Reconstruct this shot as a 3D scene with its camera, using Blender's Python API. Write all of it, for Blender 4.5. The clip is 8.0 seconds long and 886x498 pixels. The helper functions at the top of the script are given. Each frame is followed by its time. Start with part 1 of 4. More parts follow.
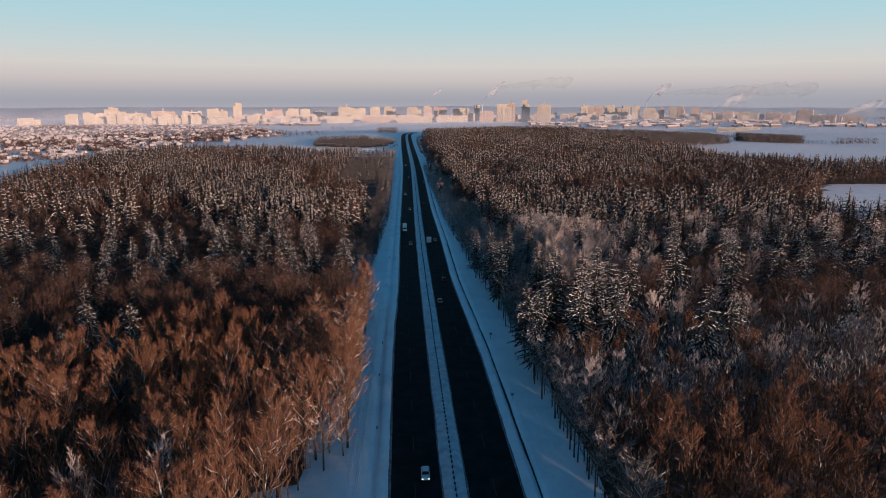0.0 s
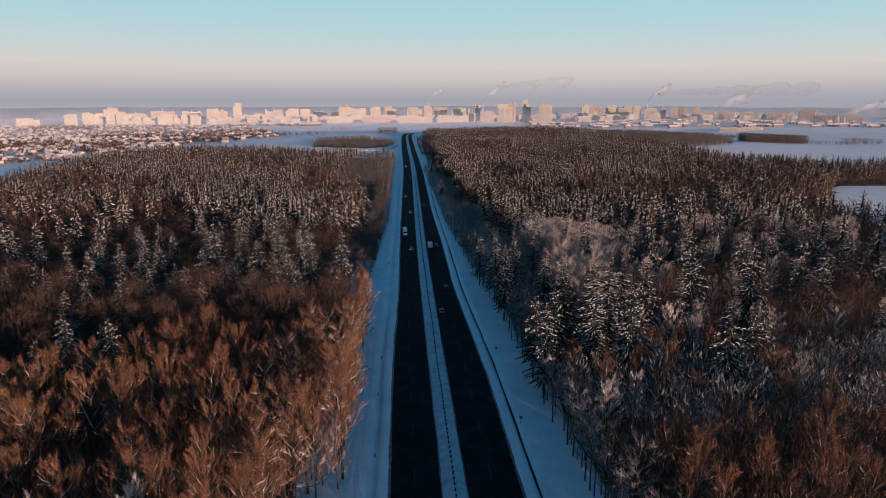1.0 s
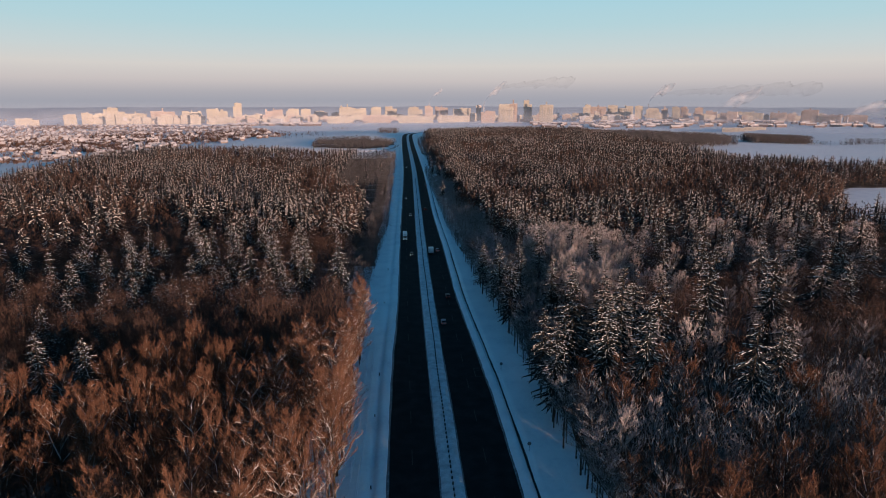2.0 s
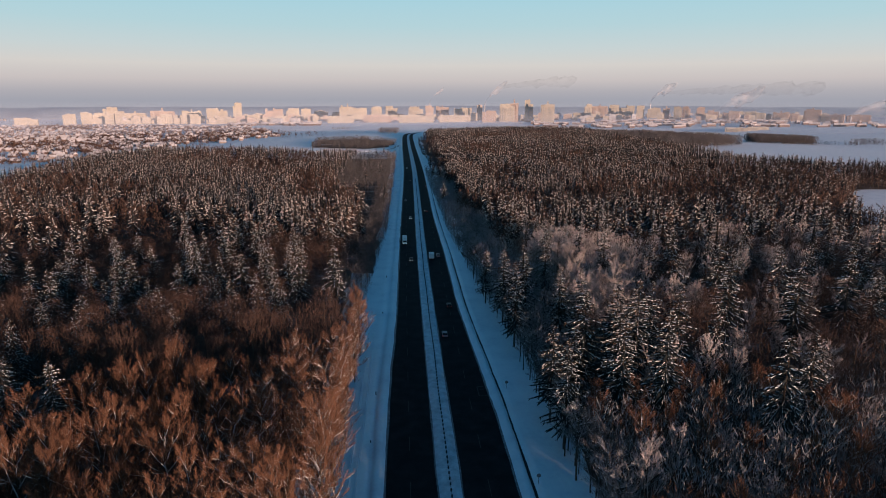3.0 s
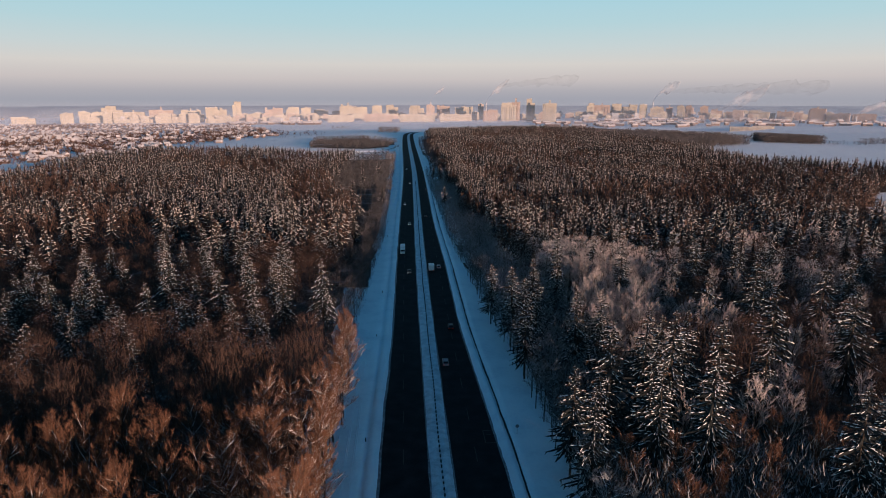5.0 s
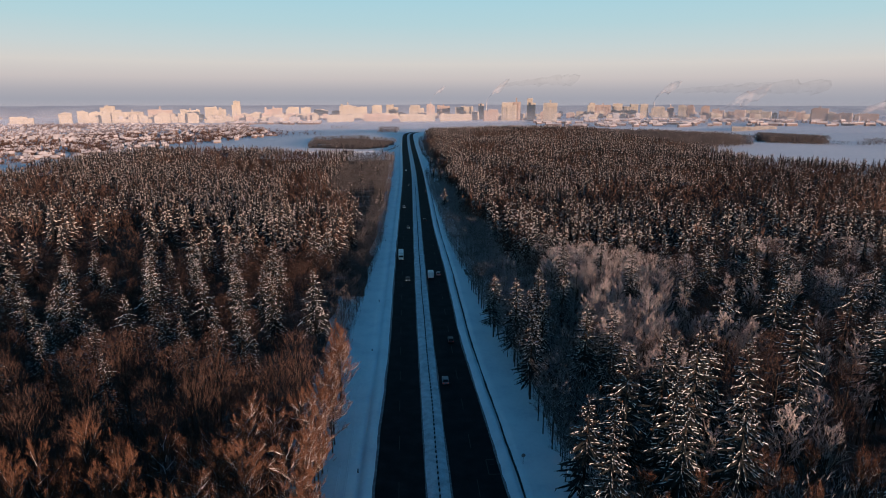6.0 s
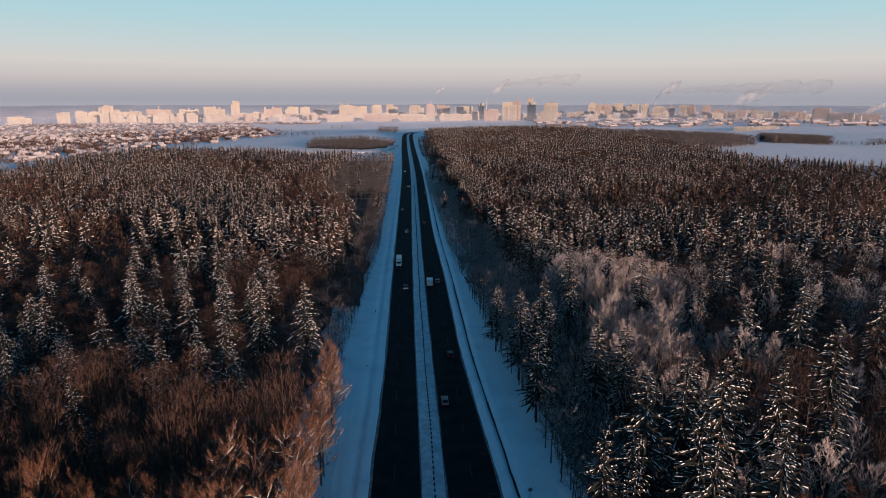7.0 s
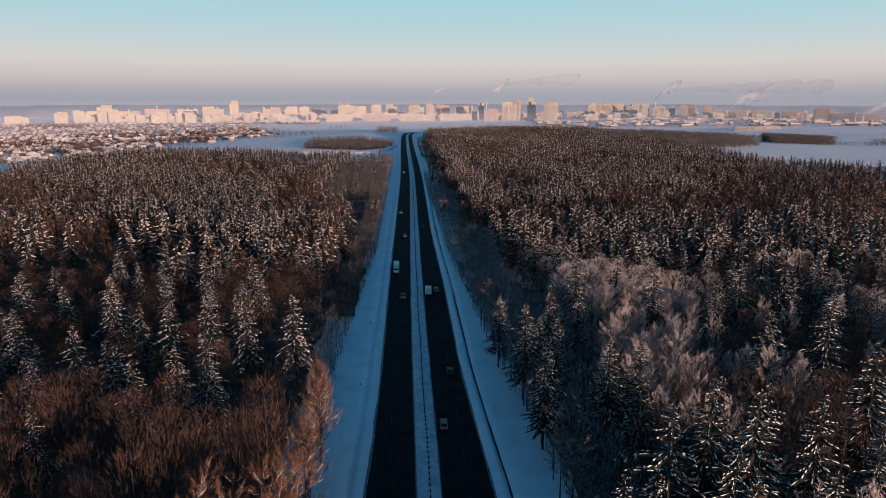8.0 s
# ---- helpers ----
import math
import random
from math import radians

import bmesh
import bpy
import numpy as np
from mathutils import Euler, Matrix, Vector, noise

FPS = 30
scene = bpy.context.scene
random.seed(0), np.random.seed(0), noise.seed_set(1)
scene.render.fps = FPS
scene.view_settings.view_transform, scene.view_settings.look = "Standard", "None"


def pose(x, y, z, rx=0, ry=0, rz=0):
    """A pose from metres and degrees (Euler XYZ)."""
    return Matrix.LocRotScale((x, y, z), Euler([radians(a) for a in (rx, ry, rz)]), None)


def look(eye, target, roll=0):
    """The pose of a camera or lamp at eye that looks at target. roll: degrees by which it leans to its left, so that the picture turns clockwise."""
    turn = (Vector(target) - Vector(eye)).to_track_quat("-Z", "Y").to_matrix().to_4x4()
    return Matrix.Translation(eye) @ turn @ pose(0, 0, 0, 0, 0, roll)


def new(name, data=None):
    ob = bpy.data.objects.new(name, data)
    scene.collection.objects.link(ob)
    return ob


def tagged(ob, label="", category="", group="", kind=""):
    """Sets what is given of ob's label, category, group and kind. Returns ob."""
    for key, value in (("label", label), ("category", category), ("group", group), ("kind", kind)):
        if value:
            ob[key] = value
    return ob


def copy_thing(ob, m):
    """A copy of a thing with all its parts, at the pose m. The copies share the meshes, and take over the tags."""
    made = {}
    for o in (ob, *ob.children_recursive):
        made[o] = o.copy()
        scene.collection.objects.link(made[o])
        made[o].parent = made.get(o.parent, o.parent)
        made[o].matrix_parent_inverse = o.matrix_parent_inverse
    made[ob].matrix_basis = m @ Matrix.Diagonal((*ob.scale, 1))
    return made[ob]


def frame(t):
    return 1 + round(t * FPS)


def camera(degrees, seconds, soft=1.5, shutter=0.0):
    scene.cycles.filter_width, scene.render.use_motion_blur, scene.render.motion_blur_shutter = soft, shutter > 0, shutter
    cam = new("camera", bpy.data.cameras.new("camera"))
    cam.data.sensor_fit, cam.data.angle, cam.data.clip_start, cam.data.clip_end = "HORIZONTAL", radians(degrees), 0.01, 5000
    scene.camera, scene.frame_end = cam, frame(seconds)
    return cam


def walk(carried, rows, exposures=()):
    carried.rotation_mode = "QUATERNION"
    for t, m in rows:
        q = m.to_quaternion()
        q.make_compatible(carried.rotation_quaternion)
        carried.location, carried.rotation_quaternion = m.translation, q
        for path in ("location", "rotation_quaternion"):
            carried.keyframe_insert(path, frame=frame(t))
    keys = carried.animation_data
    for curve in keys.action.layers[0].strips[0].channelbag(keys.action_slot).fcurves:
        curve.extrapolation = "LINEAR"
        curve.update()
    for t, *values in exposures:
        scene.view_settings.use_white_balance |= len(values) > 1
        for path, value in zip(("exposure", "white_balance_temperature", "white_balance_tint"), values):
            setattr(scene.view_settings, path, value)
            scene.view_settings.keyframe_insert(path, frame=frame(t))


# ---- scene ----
cam = camera(71.7, 8.0, soft=1.0)
METRES, EYE, TILT, LEAN, TURN = 97.0, 78.0, -13.6, 0.0, -3.93
ROWS = [
    (0.0, 0.0, 0.0, 0.0, 0.0, 0.0, 0.0),
    (0.5, -0.0037, 0.0571, 0.014, 0.02, 0.0, 0.0),
    (1.0, -0.0069, 0.1198, 0.0296, 0.04, 0.0, -0.0),
    (1.5, -0.0089, 0.1775, 0.0438, 0.07, -0.0, -0.01),
    (3.0, -0.0121, 0.3619, 0.0887, 0.17, -0.04, -0.04),
    (3.5, -0.0124, 0.42, 0.1028, 0.19, -0.06, -0.05),
    (4.0, -0.0126, 0.4838, 0.1182, 0.21, -0.07, -0.06),
    (4.5, -0.0125, 0.5419, 0.1321, 0.24, -0.11, -0.06),
    (6.0, -0.0111, 0.7278, 0.177, 0.28, -0.17, -0.07),
    (6.5, -0.0105, 0.7862, 0.1912, 0.29, -0.18, -0.08),
    (7.0, -0.0099, 0.8499, 0.2064, 0.28, -0.19, -0.08),
    (7.5, -0.0091, 0.9082, 0.2206, 0.27, -0.21, -0.08),
    (8.0, -0.0084, 0.9715, 0.2358, 0.25, -0.21, -0.09),
]
EXPOSURE, KELVIN, TINT = 0.0, 6500.0, 10.0
walk(cam, [(t, pose(0, 0, EYE, TILT, LEAN, TURN) @ pose(METRES * x, METRES * y, METRES * z, 90 + pitch, roll, yaw)) for t, x, y, z, yaw, pitch, roll in ROWS],
     exposures=[(0.0, EXPOSURE, KELVIN, TINT), (8.0, EXPOSURE, KELVIN, TINT)])

# ---- light: a low winter sun behind the camera, to its right ----
SUN_EL, SUN_AZ = 5.0, 147.0  # degrees above the horizon; clockwise from +y
world = bpy.data.worlds.new("world")
world.use_nodes = True
scene.world = world
wn, wl = world.node_tree.nodes, world.node_tree.links
sky = wn.new("ShaderNodeTexSky")
sky.sky_type, sky.sun_disc = "NISHITA", False
sky.sun_elevation, sky.sun_rotation = radians(SUN_EL), radians(SUN_AZ)
sky.altitude, sky.air_density, sky.dust_density, sky.ozone_density = 250, 1.0, 0.3, 4.0
tint = wn.new("ShaderNodeMix")
tint.data_type, tint.blend_type = "RGBA", "MULTIPLY"
tint.inputs["Factor"].default_value = 1.0
tint.inputs["B"].default_value = (0.47, 1.03, 1.0, 1)
wl.new(sky.outputs[0], tint.inputs["A"])
wl.new(tint.outputs["Result"], wn["Background"].inputs[0])
wn["Background"].inputs[1].default_value = 0.168
# the layer of winter haze that lies round the whole horizon
coord = wn.new("ShaderNodeTexCoord")
axes = wn.new("ShaderNodeSeparateXYZ")
wl.new(coord.outputs["Generated"], axes.inputs[0])
haze = wn.new("ShaderNodeValToRGB")
span = wn.new("ShaderNodeMapRange")
span.inputs["From Max"].default_value = 0.2
wl.new(axes.outputs["Z"], span.inputs["Value"])
wl.new(span.outputs[0], haze.inputs[0])
HAZE = [(0.0, (0.36, 0.365, 0.42)), (0.065, (0.43, 0.415, 0.45)), (0.15, (0.58, 0.53, 0.525)), (0.26, (0.66, 0.63, 0.60)), (0.385, (0.57, 0.65, 0.66)), (0.55, (0.46, 0.65, 0.70)), (0.75, (0.39, 0.64, 0.73)), (1.0, (0.26, 0.50, 0.64))]
for i, (p, c) in enumerate(HAZE):
    e = haze.color_ramp.elements[i] if i < 2 else haze.color_ramp.elements.new(p)
    e.position, e.color = p, (*c, 1)
low = wn.new("ShaderNodeBackground")
low.inputs[1].default_value = 1.0
wl.new(haze.outputs[0], low.inputs[0])
fade = wn.new("ShaderNodeMapRange")
fade.inputs["From Min"].default_value, fade.inputs["From Max"].default_value = 0.15, 0.45
wl.new(axes.outputs["Z"], fade.inputs["Value"])
mixed = wn.new("ShaderNodeMixShader")
wl.new(fade.outputs[0], mixed.inputs[0])
wl.new(low.outputs[0], mixed.inputs[1])
wl.new(wn["Background"].outputs[0], mixed.inputs[2])
wl.new(mixed.outputs[0], wn["World Output"].inputs[0])
sun = new("sun", bpy.data.lights.new("sun", "SUN"))
sun.data.energy, sun.data.angle, sun.data.color = 7.4, radians(0.6), (1.0, 0.645, 0.48)
to_sun = Vector((math.sin(radians(SUN_AZ)) * math.cos(radians(SUN_EL)), math.cos(radians(SUN_AZ)) * math.cos(radians(SUN_EL)), math.sin(radians(SUN_EL))))
sun.matrix_world = look(tuple(to_sun * 400), (0, 0, 0))


# ---- materials ----
def material(name, stops, scale=1.0, rough=0.8, bump=0.0, fine=6.0, spread=0.0, by="", metal=0.0, shine=0.2):
    """stops: colours from low to high noise. by: 'object' or 'island' shifts brightness piece by piece."""
    mat = bpy.data.materials.new(name)
    mat.use_nodes = True
    n, l = mat.node_tree.nodes, mat.node_tree.links
    shader = n["Principled BSDF"]
    shader.inputs["Roughness"].default_value = rough
    shader.inputs["Metallic"].default_value = metal
    shader.inputs["Specular IOR Level"].default_value = shine
    geo = n.new("ShaderNodeNewGeometry")
    big = n.new("ShaderNodeTexNoise")
    big.inputs["Scale"].default_value, big.inputs["Detail"].default_value = scale, 5
    small = n.new("ShaderNodeTexNoise")
    small.inputs["Scale"].default_value, small.inputs["Detail"].default_value = scale * fine, 4
    for tex in (big, small):
        l.new(geo.outputs["Position"], tex.inputs["Vector"])
    both = n.new("ShaderNodeMath")
    both.operation = "MULTIPLY_ADD"
    l.new(small.outputs[0], both.inputs[0])
    both.inputs[1].default_value = 0.45
    l.new(big.outputs[0], both.inputs[2])
    value = both.outputs[0]
    if by:
        info = n.new("ShaderNodeObjectInfo") if by == "object" else geo
        add = n.new("ShaderNodeMath")
        add.operation = "MULTIPLY_ADD"
        l.new(info.outputs["Random" if by == "object" else "Random Per Island"], add.inputs[0])
        add.inputs[1].default_value = spread
        l.new(value, add.inputs[2])
        value = add.outputs[0]
    rng = n.new("ShaderNodeMapRange")
    rng.inputs["From Min"].default_value, rng.inputs["From Max"].default_value = 0.45, 1.0 + spread
    l.new(value, rng.inputs["Value"])
    ramp = n.new("ShaderNodeValToRGB")
    el = ramp.color_ramp.elements
    while len(el) < len(stops):
        el.new(0.5)
    for i, c in enumerate(stops):
        el[i].position = i / (len(stops) - 1)
        el[i].color = (*c, 1)
    l.new(rng.outputs[0], ramp.inputs[0])
    l.new(ramp.outputs[0], shader.inputs["Base Color"])
    if bump:
        b = n.new("ShaderNodeBump")
        b.inputs["Strength"].default_value, b.inputs["Distance"].default_value = bump, 0.3
        l.new(both.outputs[0], b.inputs["Height"])
        l.new(b.outputs[0], shader.inputs["Normal"])
    return mat


SNOW = material("snow", [(0.70, 0.73, 0.77), (0.83, 0.85, 0.87), (0.90, 0.91, 0.92)], 0.12, 0.7, 0.35, 9)
BANK = material("ploughed_snow", [(0.42, 0.42, 0.44), (0.62, 0.62, 0.64), (0.80, 0.80, 0.82)], 0.5, 0.75, 0.6, 5)
SLUSH = material("dirty_slush", [(0.07, 0.07, 0.08), (0.16, 0.16, 0.17), (0.34, 0.34, 0.36)], 0.8, 0.6, 0.5, 5)
ASPHALT = material("asphalt", [(0.010, 0.011, 0.012), (0.016, 0.017, 0.018), (0.027, 0.027, 0.028)], 0.25, 0.9, 0.1, 12, shine=0.08)
DITCH_BLACK = material("ditch_black", [(0.008, 0.009, 0.010), (0.016, 0.016, 0.017), (0.05, 0.05, 0.052)], 0.7, 0.6, 0.3, 5)
PAINT = material("road_paint", [(0.022, 0.022, 0.021), (0.06, 0.057, 0.05)], 0.6, 0.7)
STEEL = material("dull_steel", [(0.02, 0.021, 0.023), (0.05, 0.051, 0.054)], 0.8, 0.7)
NEEDLE = material("spruce_needles", [(0.009, 0.012, 0.012), (0.017, 0.020, 0.019), (0.032, 0.032, 0.029)], 0.5, 0.8, by="object", spread=0.25)
NEEDLE_FAR = material("spruce_needles_far", [(0.010, 0.012, 0.014), (0.020, 0.021, 0.022), (0.042, 0.037, 0.035)], 0.03, 0.8, by="island", spread=0.4)
CONES = material("spruce_cones", [(0.045, 0.024, 0.014), (0.085, 0.045, 0.025), (0.15, 0.08, 0.045)], 0.5, 0.8, by="island", spread=0.3)
TREE_SNOW = material("branch_snow", [(0.56, 0.57, 0.60), (0.69, 0.70, 0.72), (0.82, 0.83, 0.84)], 0.8, 0.7, by="island", spread=0.2)
BARK = material("bark", [(0.02, 0.016, 0.013), (0.045, 0.034, 0.026), (0.08, 0.06, 0.046)], 1.2, 0.85, 0.3)
TWIG = material("brown_twigs", [(0.074, 0.038, 0.024), (0.138, 0.069, 0.043), (0.22, 0.115, 0.074)], 0.09, 0.85, by="object", spread=0.4)
TWIG_FAR = material("brown_twigs_far", [(0.036, 0.022, 0.017), (0.068, 0.041, 0.032), (0.12, 0.076, 0.06)], 0.03, 0.85, by="island", spread=0.3)
FROST = material("frosted_twigs", [(0.24, 0.20, 0.195), (0.40, 0.345, 0.335), (0.58, 0.52, 0.505)], 0.09, 0.85, by="object", spread=0.3)
RIME = material("rime_on_limbs", [(0.38, 0.33, 0.29), (0.62, 0.56, 0.50)], 0.6, 0.8)
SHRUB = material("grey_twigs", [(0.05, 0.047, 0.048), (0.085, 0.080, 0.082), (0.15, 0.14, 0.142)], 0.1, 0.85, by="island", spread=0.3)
DUSTED = material("snow_dusted_boughs", [(0.25, 0.222, 0.207), (0.42, 0.38, 0.358), (0.60, 0.555, 0.528)], 0.05, 0.8, by="island", spread=0.4)
BOUGH_SNOW = material("snow_on_boughs", [(0.40, 0.37, 0.345), (0.53, 0.495, 0.465), (0.66, 0.62, 0.59)], 0.05, 0.8, by="island", spread=0.4)
# dark brown in place of the shaded snow between the trunks
FLOOR_SHADE = material("floor_shade", [(0.020, 0.013, 0.010), (0.045, 0.030, 0.022), (0.09, 0.068, 0.058), (0.30, 0.29, 0.29)], 0.09, 0.9, 0.4, 7)
# far walls and roofs greyed to stand in for haze
FARWALL = material("hazy_far_wall", [(0.13, 0.13, 0.14), (0.19, 0.185, 0.19), (0.27, 0.26, 0.26)], 0.004, 0.85, by="island", spread=0.4)
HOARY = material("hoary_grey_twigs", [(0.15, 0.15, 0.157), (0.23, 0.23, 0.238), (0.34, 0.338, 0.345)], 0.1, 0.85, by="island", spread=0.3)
# far twigs paled to stand in for haze
HAZED_TWIG = material("haze_pale_twigs", [(0.20, 0.20, 0.22), (0.30, 0.30, 0.32), (0.42, 0.41, 0.43)], 0.01, 0.85, by="island", spread=0.3)
PLASTER = material("pale_panel_wall", [(0.25, 0.232, 0.195), (0.34, 0.317, 0.27), (0.44, 0.41, 0.352)], 0.01, 0.8, by="object", spread=0.5)
BRICKWALL = material("pinkish_panel_wall", [(0.24, 0.19, 0.165), (0.30, 0.25, 0.225), (0.37, 0.325, 0.30)], 0.01, 0.8, by="object", spread=0.5)
# grey wall lightened to stand in for haze
DARKWALL = material("grey_block_wall", [(0.30, 0.31, 0.34), (0.38, 0.39, 0.41), (0.46, 0.46, 0.48)], 0.01, 0.8, by="object", spread=0.5)
GLAZING = material("window_band", [(0.22, 0.215, 0.21), (0.32, 0.31, 0.30)], 0.02, 0.3)
ROOFSNOW = material("roof_snow", [(0.36, 0.345, 0.35), (0.62, 0.60, 0.61)], 0.05, 0.7, by="object", spread=0.2)
HOUSEWALL = material("house_wall", [(0.07, 0.05, 0.045), (0.16, 0.12, 0.105), (0.32, 0.27, 0.24)], 0.02, 0.8, by="object", spread=0.8)
CAR_WHITE = material("white_car_paint", [(0.6, 0.6, 0.6), (0.75, 0.75, 0.75)], 0.6, 0.35)
CAR_DARK = material("dark_car_paint", [(0.02, 0.02, 0.022), (0.05, 0.05, 0.055)], 0.6, 0.35)
CAR_GREY = material("grey_car_paint", [(0.16, 0.16, 0.17), (0.28, 0.28, 0.29)], 0.6, 0.35)
TYRE = material("tyre_rubber", [(0.012, 0.012, 0.012), (0.025, 0.025, 0.025)], 3, 0.9)
GLASS = material("car_glass", [(0.01, 0.012, 0.014), (0.02, 0.022, 0.025)], 1, 0.1)
SIGN_BACK = material("sign_plate", [(0.10, 0.10, 0.11), (0.2, 0.2, 0.21)], 2, 0.5)


def lamp_material(name, colour, power):
    mat = bpy.data.materials.new(name)
    mat.use_nodes = True
    shader = mat.node_tree.nodes["Principled BSDF"]
    shader.inputs["Base Color"].default_value = (*colour, 1)
    shader.inputs["Emission Color"].default_value = (*colour, 1)
    shader.inputs["Emission Strength"].default_value = power
    return mat


HEADLIGHT = lamp_material("headlight", (1.0, 0.93, 0.8), 1.6)
TAILLIGHT = lamp_material("taillight", (0.9, 0.05, 0.02), 0.3)


def smoke_material(name, shade, thick):
    mat = bpy.data.materials.new(name)
    mat.use_nodes = True
    n, l = mat.node_tree.nodes, mat.node_tree.links
    shader = n["Principled BSDF"]
    shader.inputs["Base Color"].default_value = (shade, shade * 0.96, shade * 0.96, 1)
    shader.inputs["Roughness"].default_value = 1.0
    geo = n.new("ShaderNodeNewGeometry")
    tex = n.new("ShaderNodeTexNoise")
    tex.inputs["Scale"].default_value, tex.inputs["Detail"].default_value = 0.022, 4
    l.new(geo.outputs["Position"], tex.inputs["Vector"])
    rng = n.new("ShaderNodeMapRange")
    rng.inputs["From Min"].default_value, rng.inputs["From Max"].default_value = 0.35, 0.75
    rng.inputs["To Min"].default_value, rng.inputs["To Max"].default_value = thick * 0.2, thick
    l.new(tex.outputs[0], rng.inputs["Value"])
    l.new(rng.outputs[0], shader.inputs["Alpha"])
    return mat


STEAM = smoke_material("steam", 0.7, 0.24)
SMOKE = smoke_material("grey_smoke", 0.08, 0.075)


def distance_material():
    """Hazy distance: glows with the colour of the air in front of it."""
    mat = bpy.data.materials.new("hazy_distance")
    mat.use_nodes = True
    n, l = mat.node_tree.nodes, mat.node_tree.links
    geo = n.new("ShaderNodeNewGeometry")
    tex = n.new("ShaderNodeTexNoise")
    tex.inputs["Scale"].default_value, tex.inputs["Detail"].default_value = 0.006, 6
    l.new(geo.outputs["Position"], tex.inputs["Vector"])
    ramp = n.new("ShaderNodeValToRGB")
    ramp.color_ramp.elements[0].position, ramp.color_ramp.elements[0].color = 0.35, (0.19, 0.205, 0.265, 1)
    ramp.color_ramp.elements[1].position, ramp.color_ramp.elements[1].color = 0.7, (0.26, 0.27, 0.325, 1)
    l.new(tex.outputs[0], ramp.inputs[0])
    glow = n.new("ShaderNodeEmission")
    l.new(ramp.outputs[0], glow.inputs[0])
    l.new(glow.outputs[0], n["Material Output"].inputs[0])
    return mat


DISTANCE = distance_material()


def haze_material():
    """Stand-in for haze: a pale see-through sheet that thins out upwards."""
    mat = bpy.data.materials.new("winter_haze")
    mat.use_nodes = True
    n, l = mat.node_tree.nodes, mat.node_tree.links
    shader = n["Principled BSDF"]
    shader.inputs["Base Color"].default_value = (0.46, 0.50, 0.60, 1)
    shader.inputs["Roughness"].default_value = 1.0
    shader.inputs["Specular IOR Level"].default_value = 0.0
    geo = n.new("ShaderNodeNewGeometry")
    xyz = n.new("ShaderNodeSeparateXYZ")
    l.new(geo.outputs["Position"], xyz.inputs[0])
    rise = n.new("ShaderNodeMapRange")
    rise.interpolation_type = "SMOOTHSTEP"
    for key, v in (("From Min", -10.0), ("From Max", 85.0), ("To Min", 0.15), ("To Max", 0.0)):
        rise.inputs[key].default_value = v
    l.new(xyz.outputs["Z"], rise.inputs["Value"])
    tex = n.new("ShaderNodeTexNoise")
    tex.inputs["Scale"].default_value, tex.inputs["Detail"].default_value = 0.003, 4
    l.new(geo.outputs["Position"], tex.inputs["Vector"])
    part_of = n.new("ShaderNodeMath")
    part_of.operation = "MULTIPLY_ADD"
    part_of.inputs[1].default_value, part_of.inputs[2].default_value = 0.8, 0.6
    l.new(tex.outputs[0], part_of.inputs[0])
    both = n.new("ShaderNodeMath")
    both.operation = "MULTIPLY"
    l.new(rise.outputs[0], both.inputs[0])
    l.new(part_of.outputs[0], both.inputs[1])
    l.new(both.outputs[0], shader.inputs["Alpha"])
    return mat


HAZE_VEIL = haze_material()


# ---- building blocks ----
def smooth(a, b, v):
    k = min(1.0, max(0.0, (v - a) / (b - a)))
    return k * k * (3 - 2 * k)


ROAD_LINE = [(-400, 10.1), (260, 10.1), (390, 11.0), (560, 13.0), (720, 14.6), (900, 14.3), (1083, 13.4), (1343, 13.5), (1492, 16), (1600, 26), (1700, 54), (1800, 105)]
LINE_Y = np.arange(-400, 1801, 5.0)
LINE_X = np.convolve(np.pad(np.interp(LINE_Y, [p[0] for p in ROAD_LINE], [p[1] for p in ROAD_LINE]), 12, mode="edge"), np.ones(25) / 25, mode="valid")


def road_x(y):
    """The middle of the median at the distance y along the road: nearly straight, with a bend at its far end."""
    return float(np.interp(y, LINE_Y, LINE_X))


def narrowing(dx, y):
    """Both carriageways lose their extra lane beyond the near stretch."""
    k = smooth(165, 275, y)
    return 1.7 * k if dx < -8 else -2.4 * k - 1.6 * smooth(330, 470, y) if dx > 8 else 0.0


def ground_z(x, y):
    """The lie of the land: a wooded rise, a valley with the town, far hills."""
    r = math.hypot(x, y)
    z = -23 * smooth(1350, 2500, r)
    z -= 14 * smooth(620, 1200, abs(x - 100) + 0.25 * y) * (1 - smooth(1500, 2500, r))
    z += 25 * smooth(3500, 4600, r)
    z += 12 * smooth(500, 1300, x) * smooth(1500, 2400, r)
    away = smooth(45, 160, abs(x - 12))
    z += away * 3.0 * noise.noise(Vector((x * 0.006, y * 0.006, 0.3)))
    z += smooth(900, 2000, r) * 5 * noise.noise(Vector((x * 0.0016, y * 0.0016, 4.3)))
    return z


def mesh_of(name, verts, faces, mats, index=None, shade=False):
    me = bpy.data.meshes.new(name)
    me.from_pydata([tuple(v) for v in verts], [], [tuple(f) for f in faces])
    for m in mats:
        me.materials.append(m)
    if index is not None:
        me.polygons.foreach_set("material_index", np.asarray(index, dtype=np.int32))
    if shade:
        me.polygons.foreach_set("use_smooth", [True] * len(me.polygons))
    me.update()
    return me


def child(name, me, parent, label=""):
    ob = new(name, me)
    ob.parent = parent
    return tagged(ob, label) if label else ob


def part(name, bm, mat, parent, label=""):
    me = bpy.data.meshes.new(name)
    bm.to_mesh(me)
    bm.free()
    me.materials.append(mat)
    return child(name, me, parent, label)


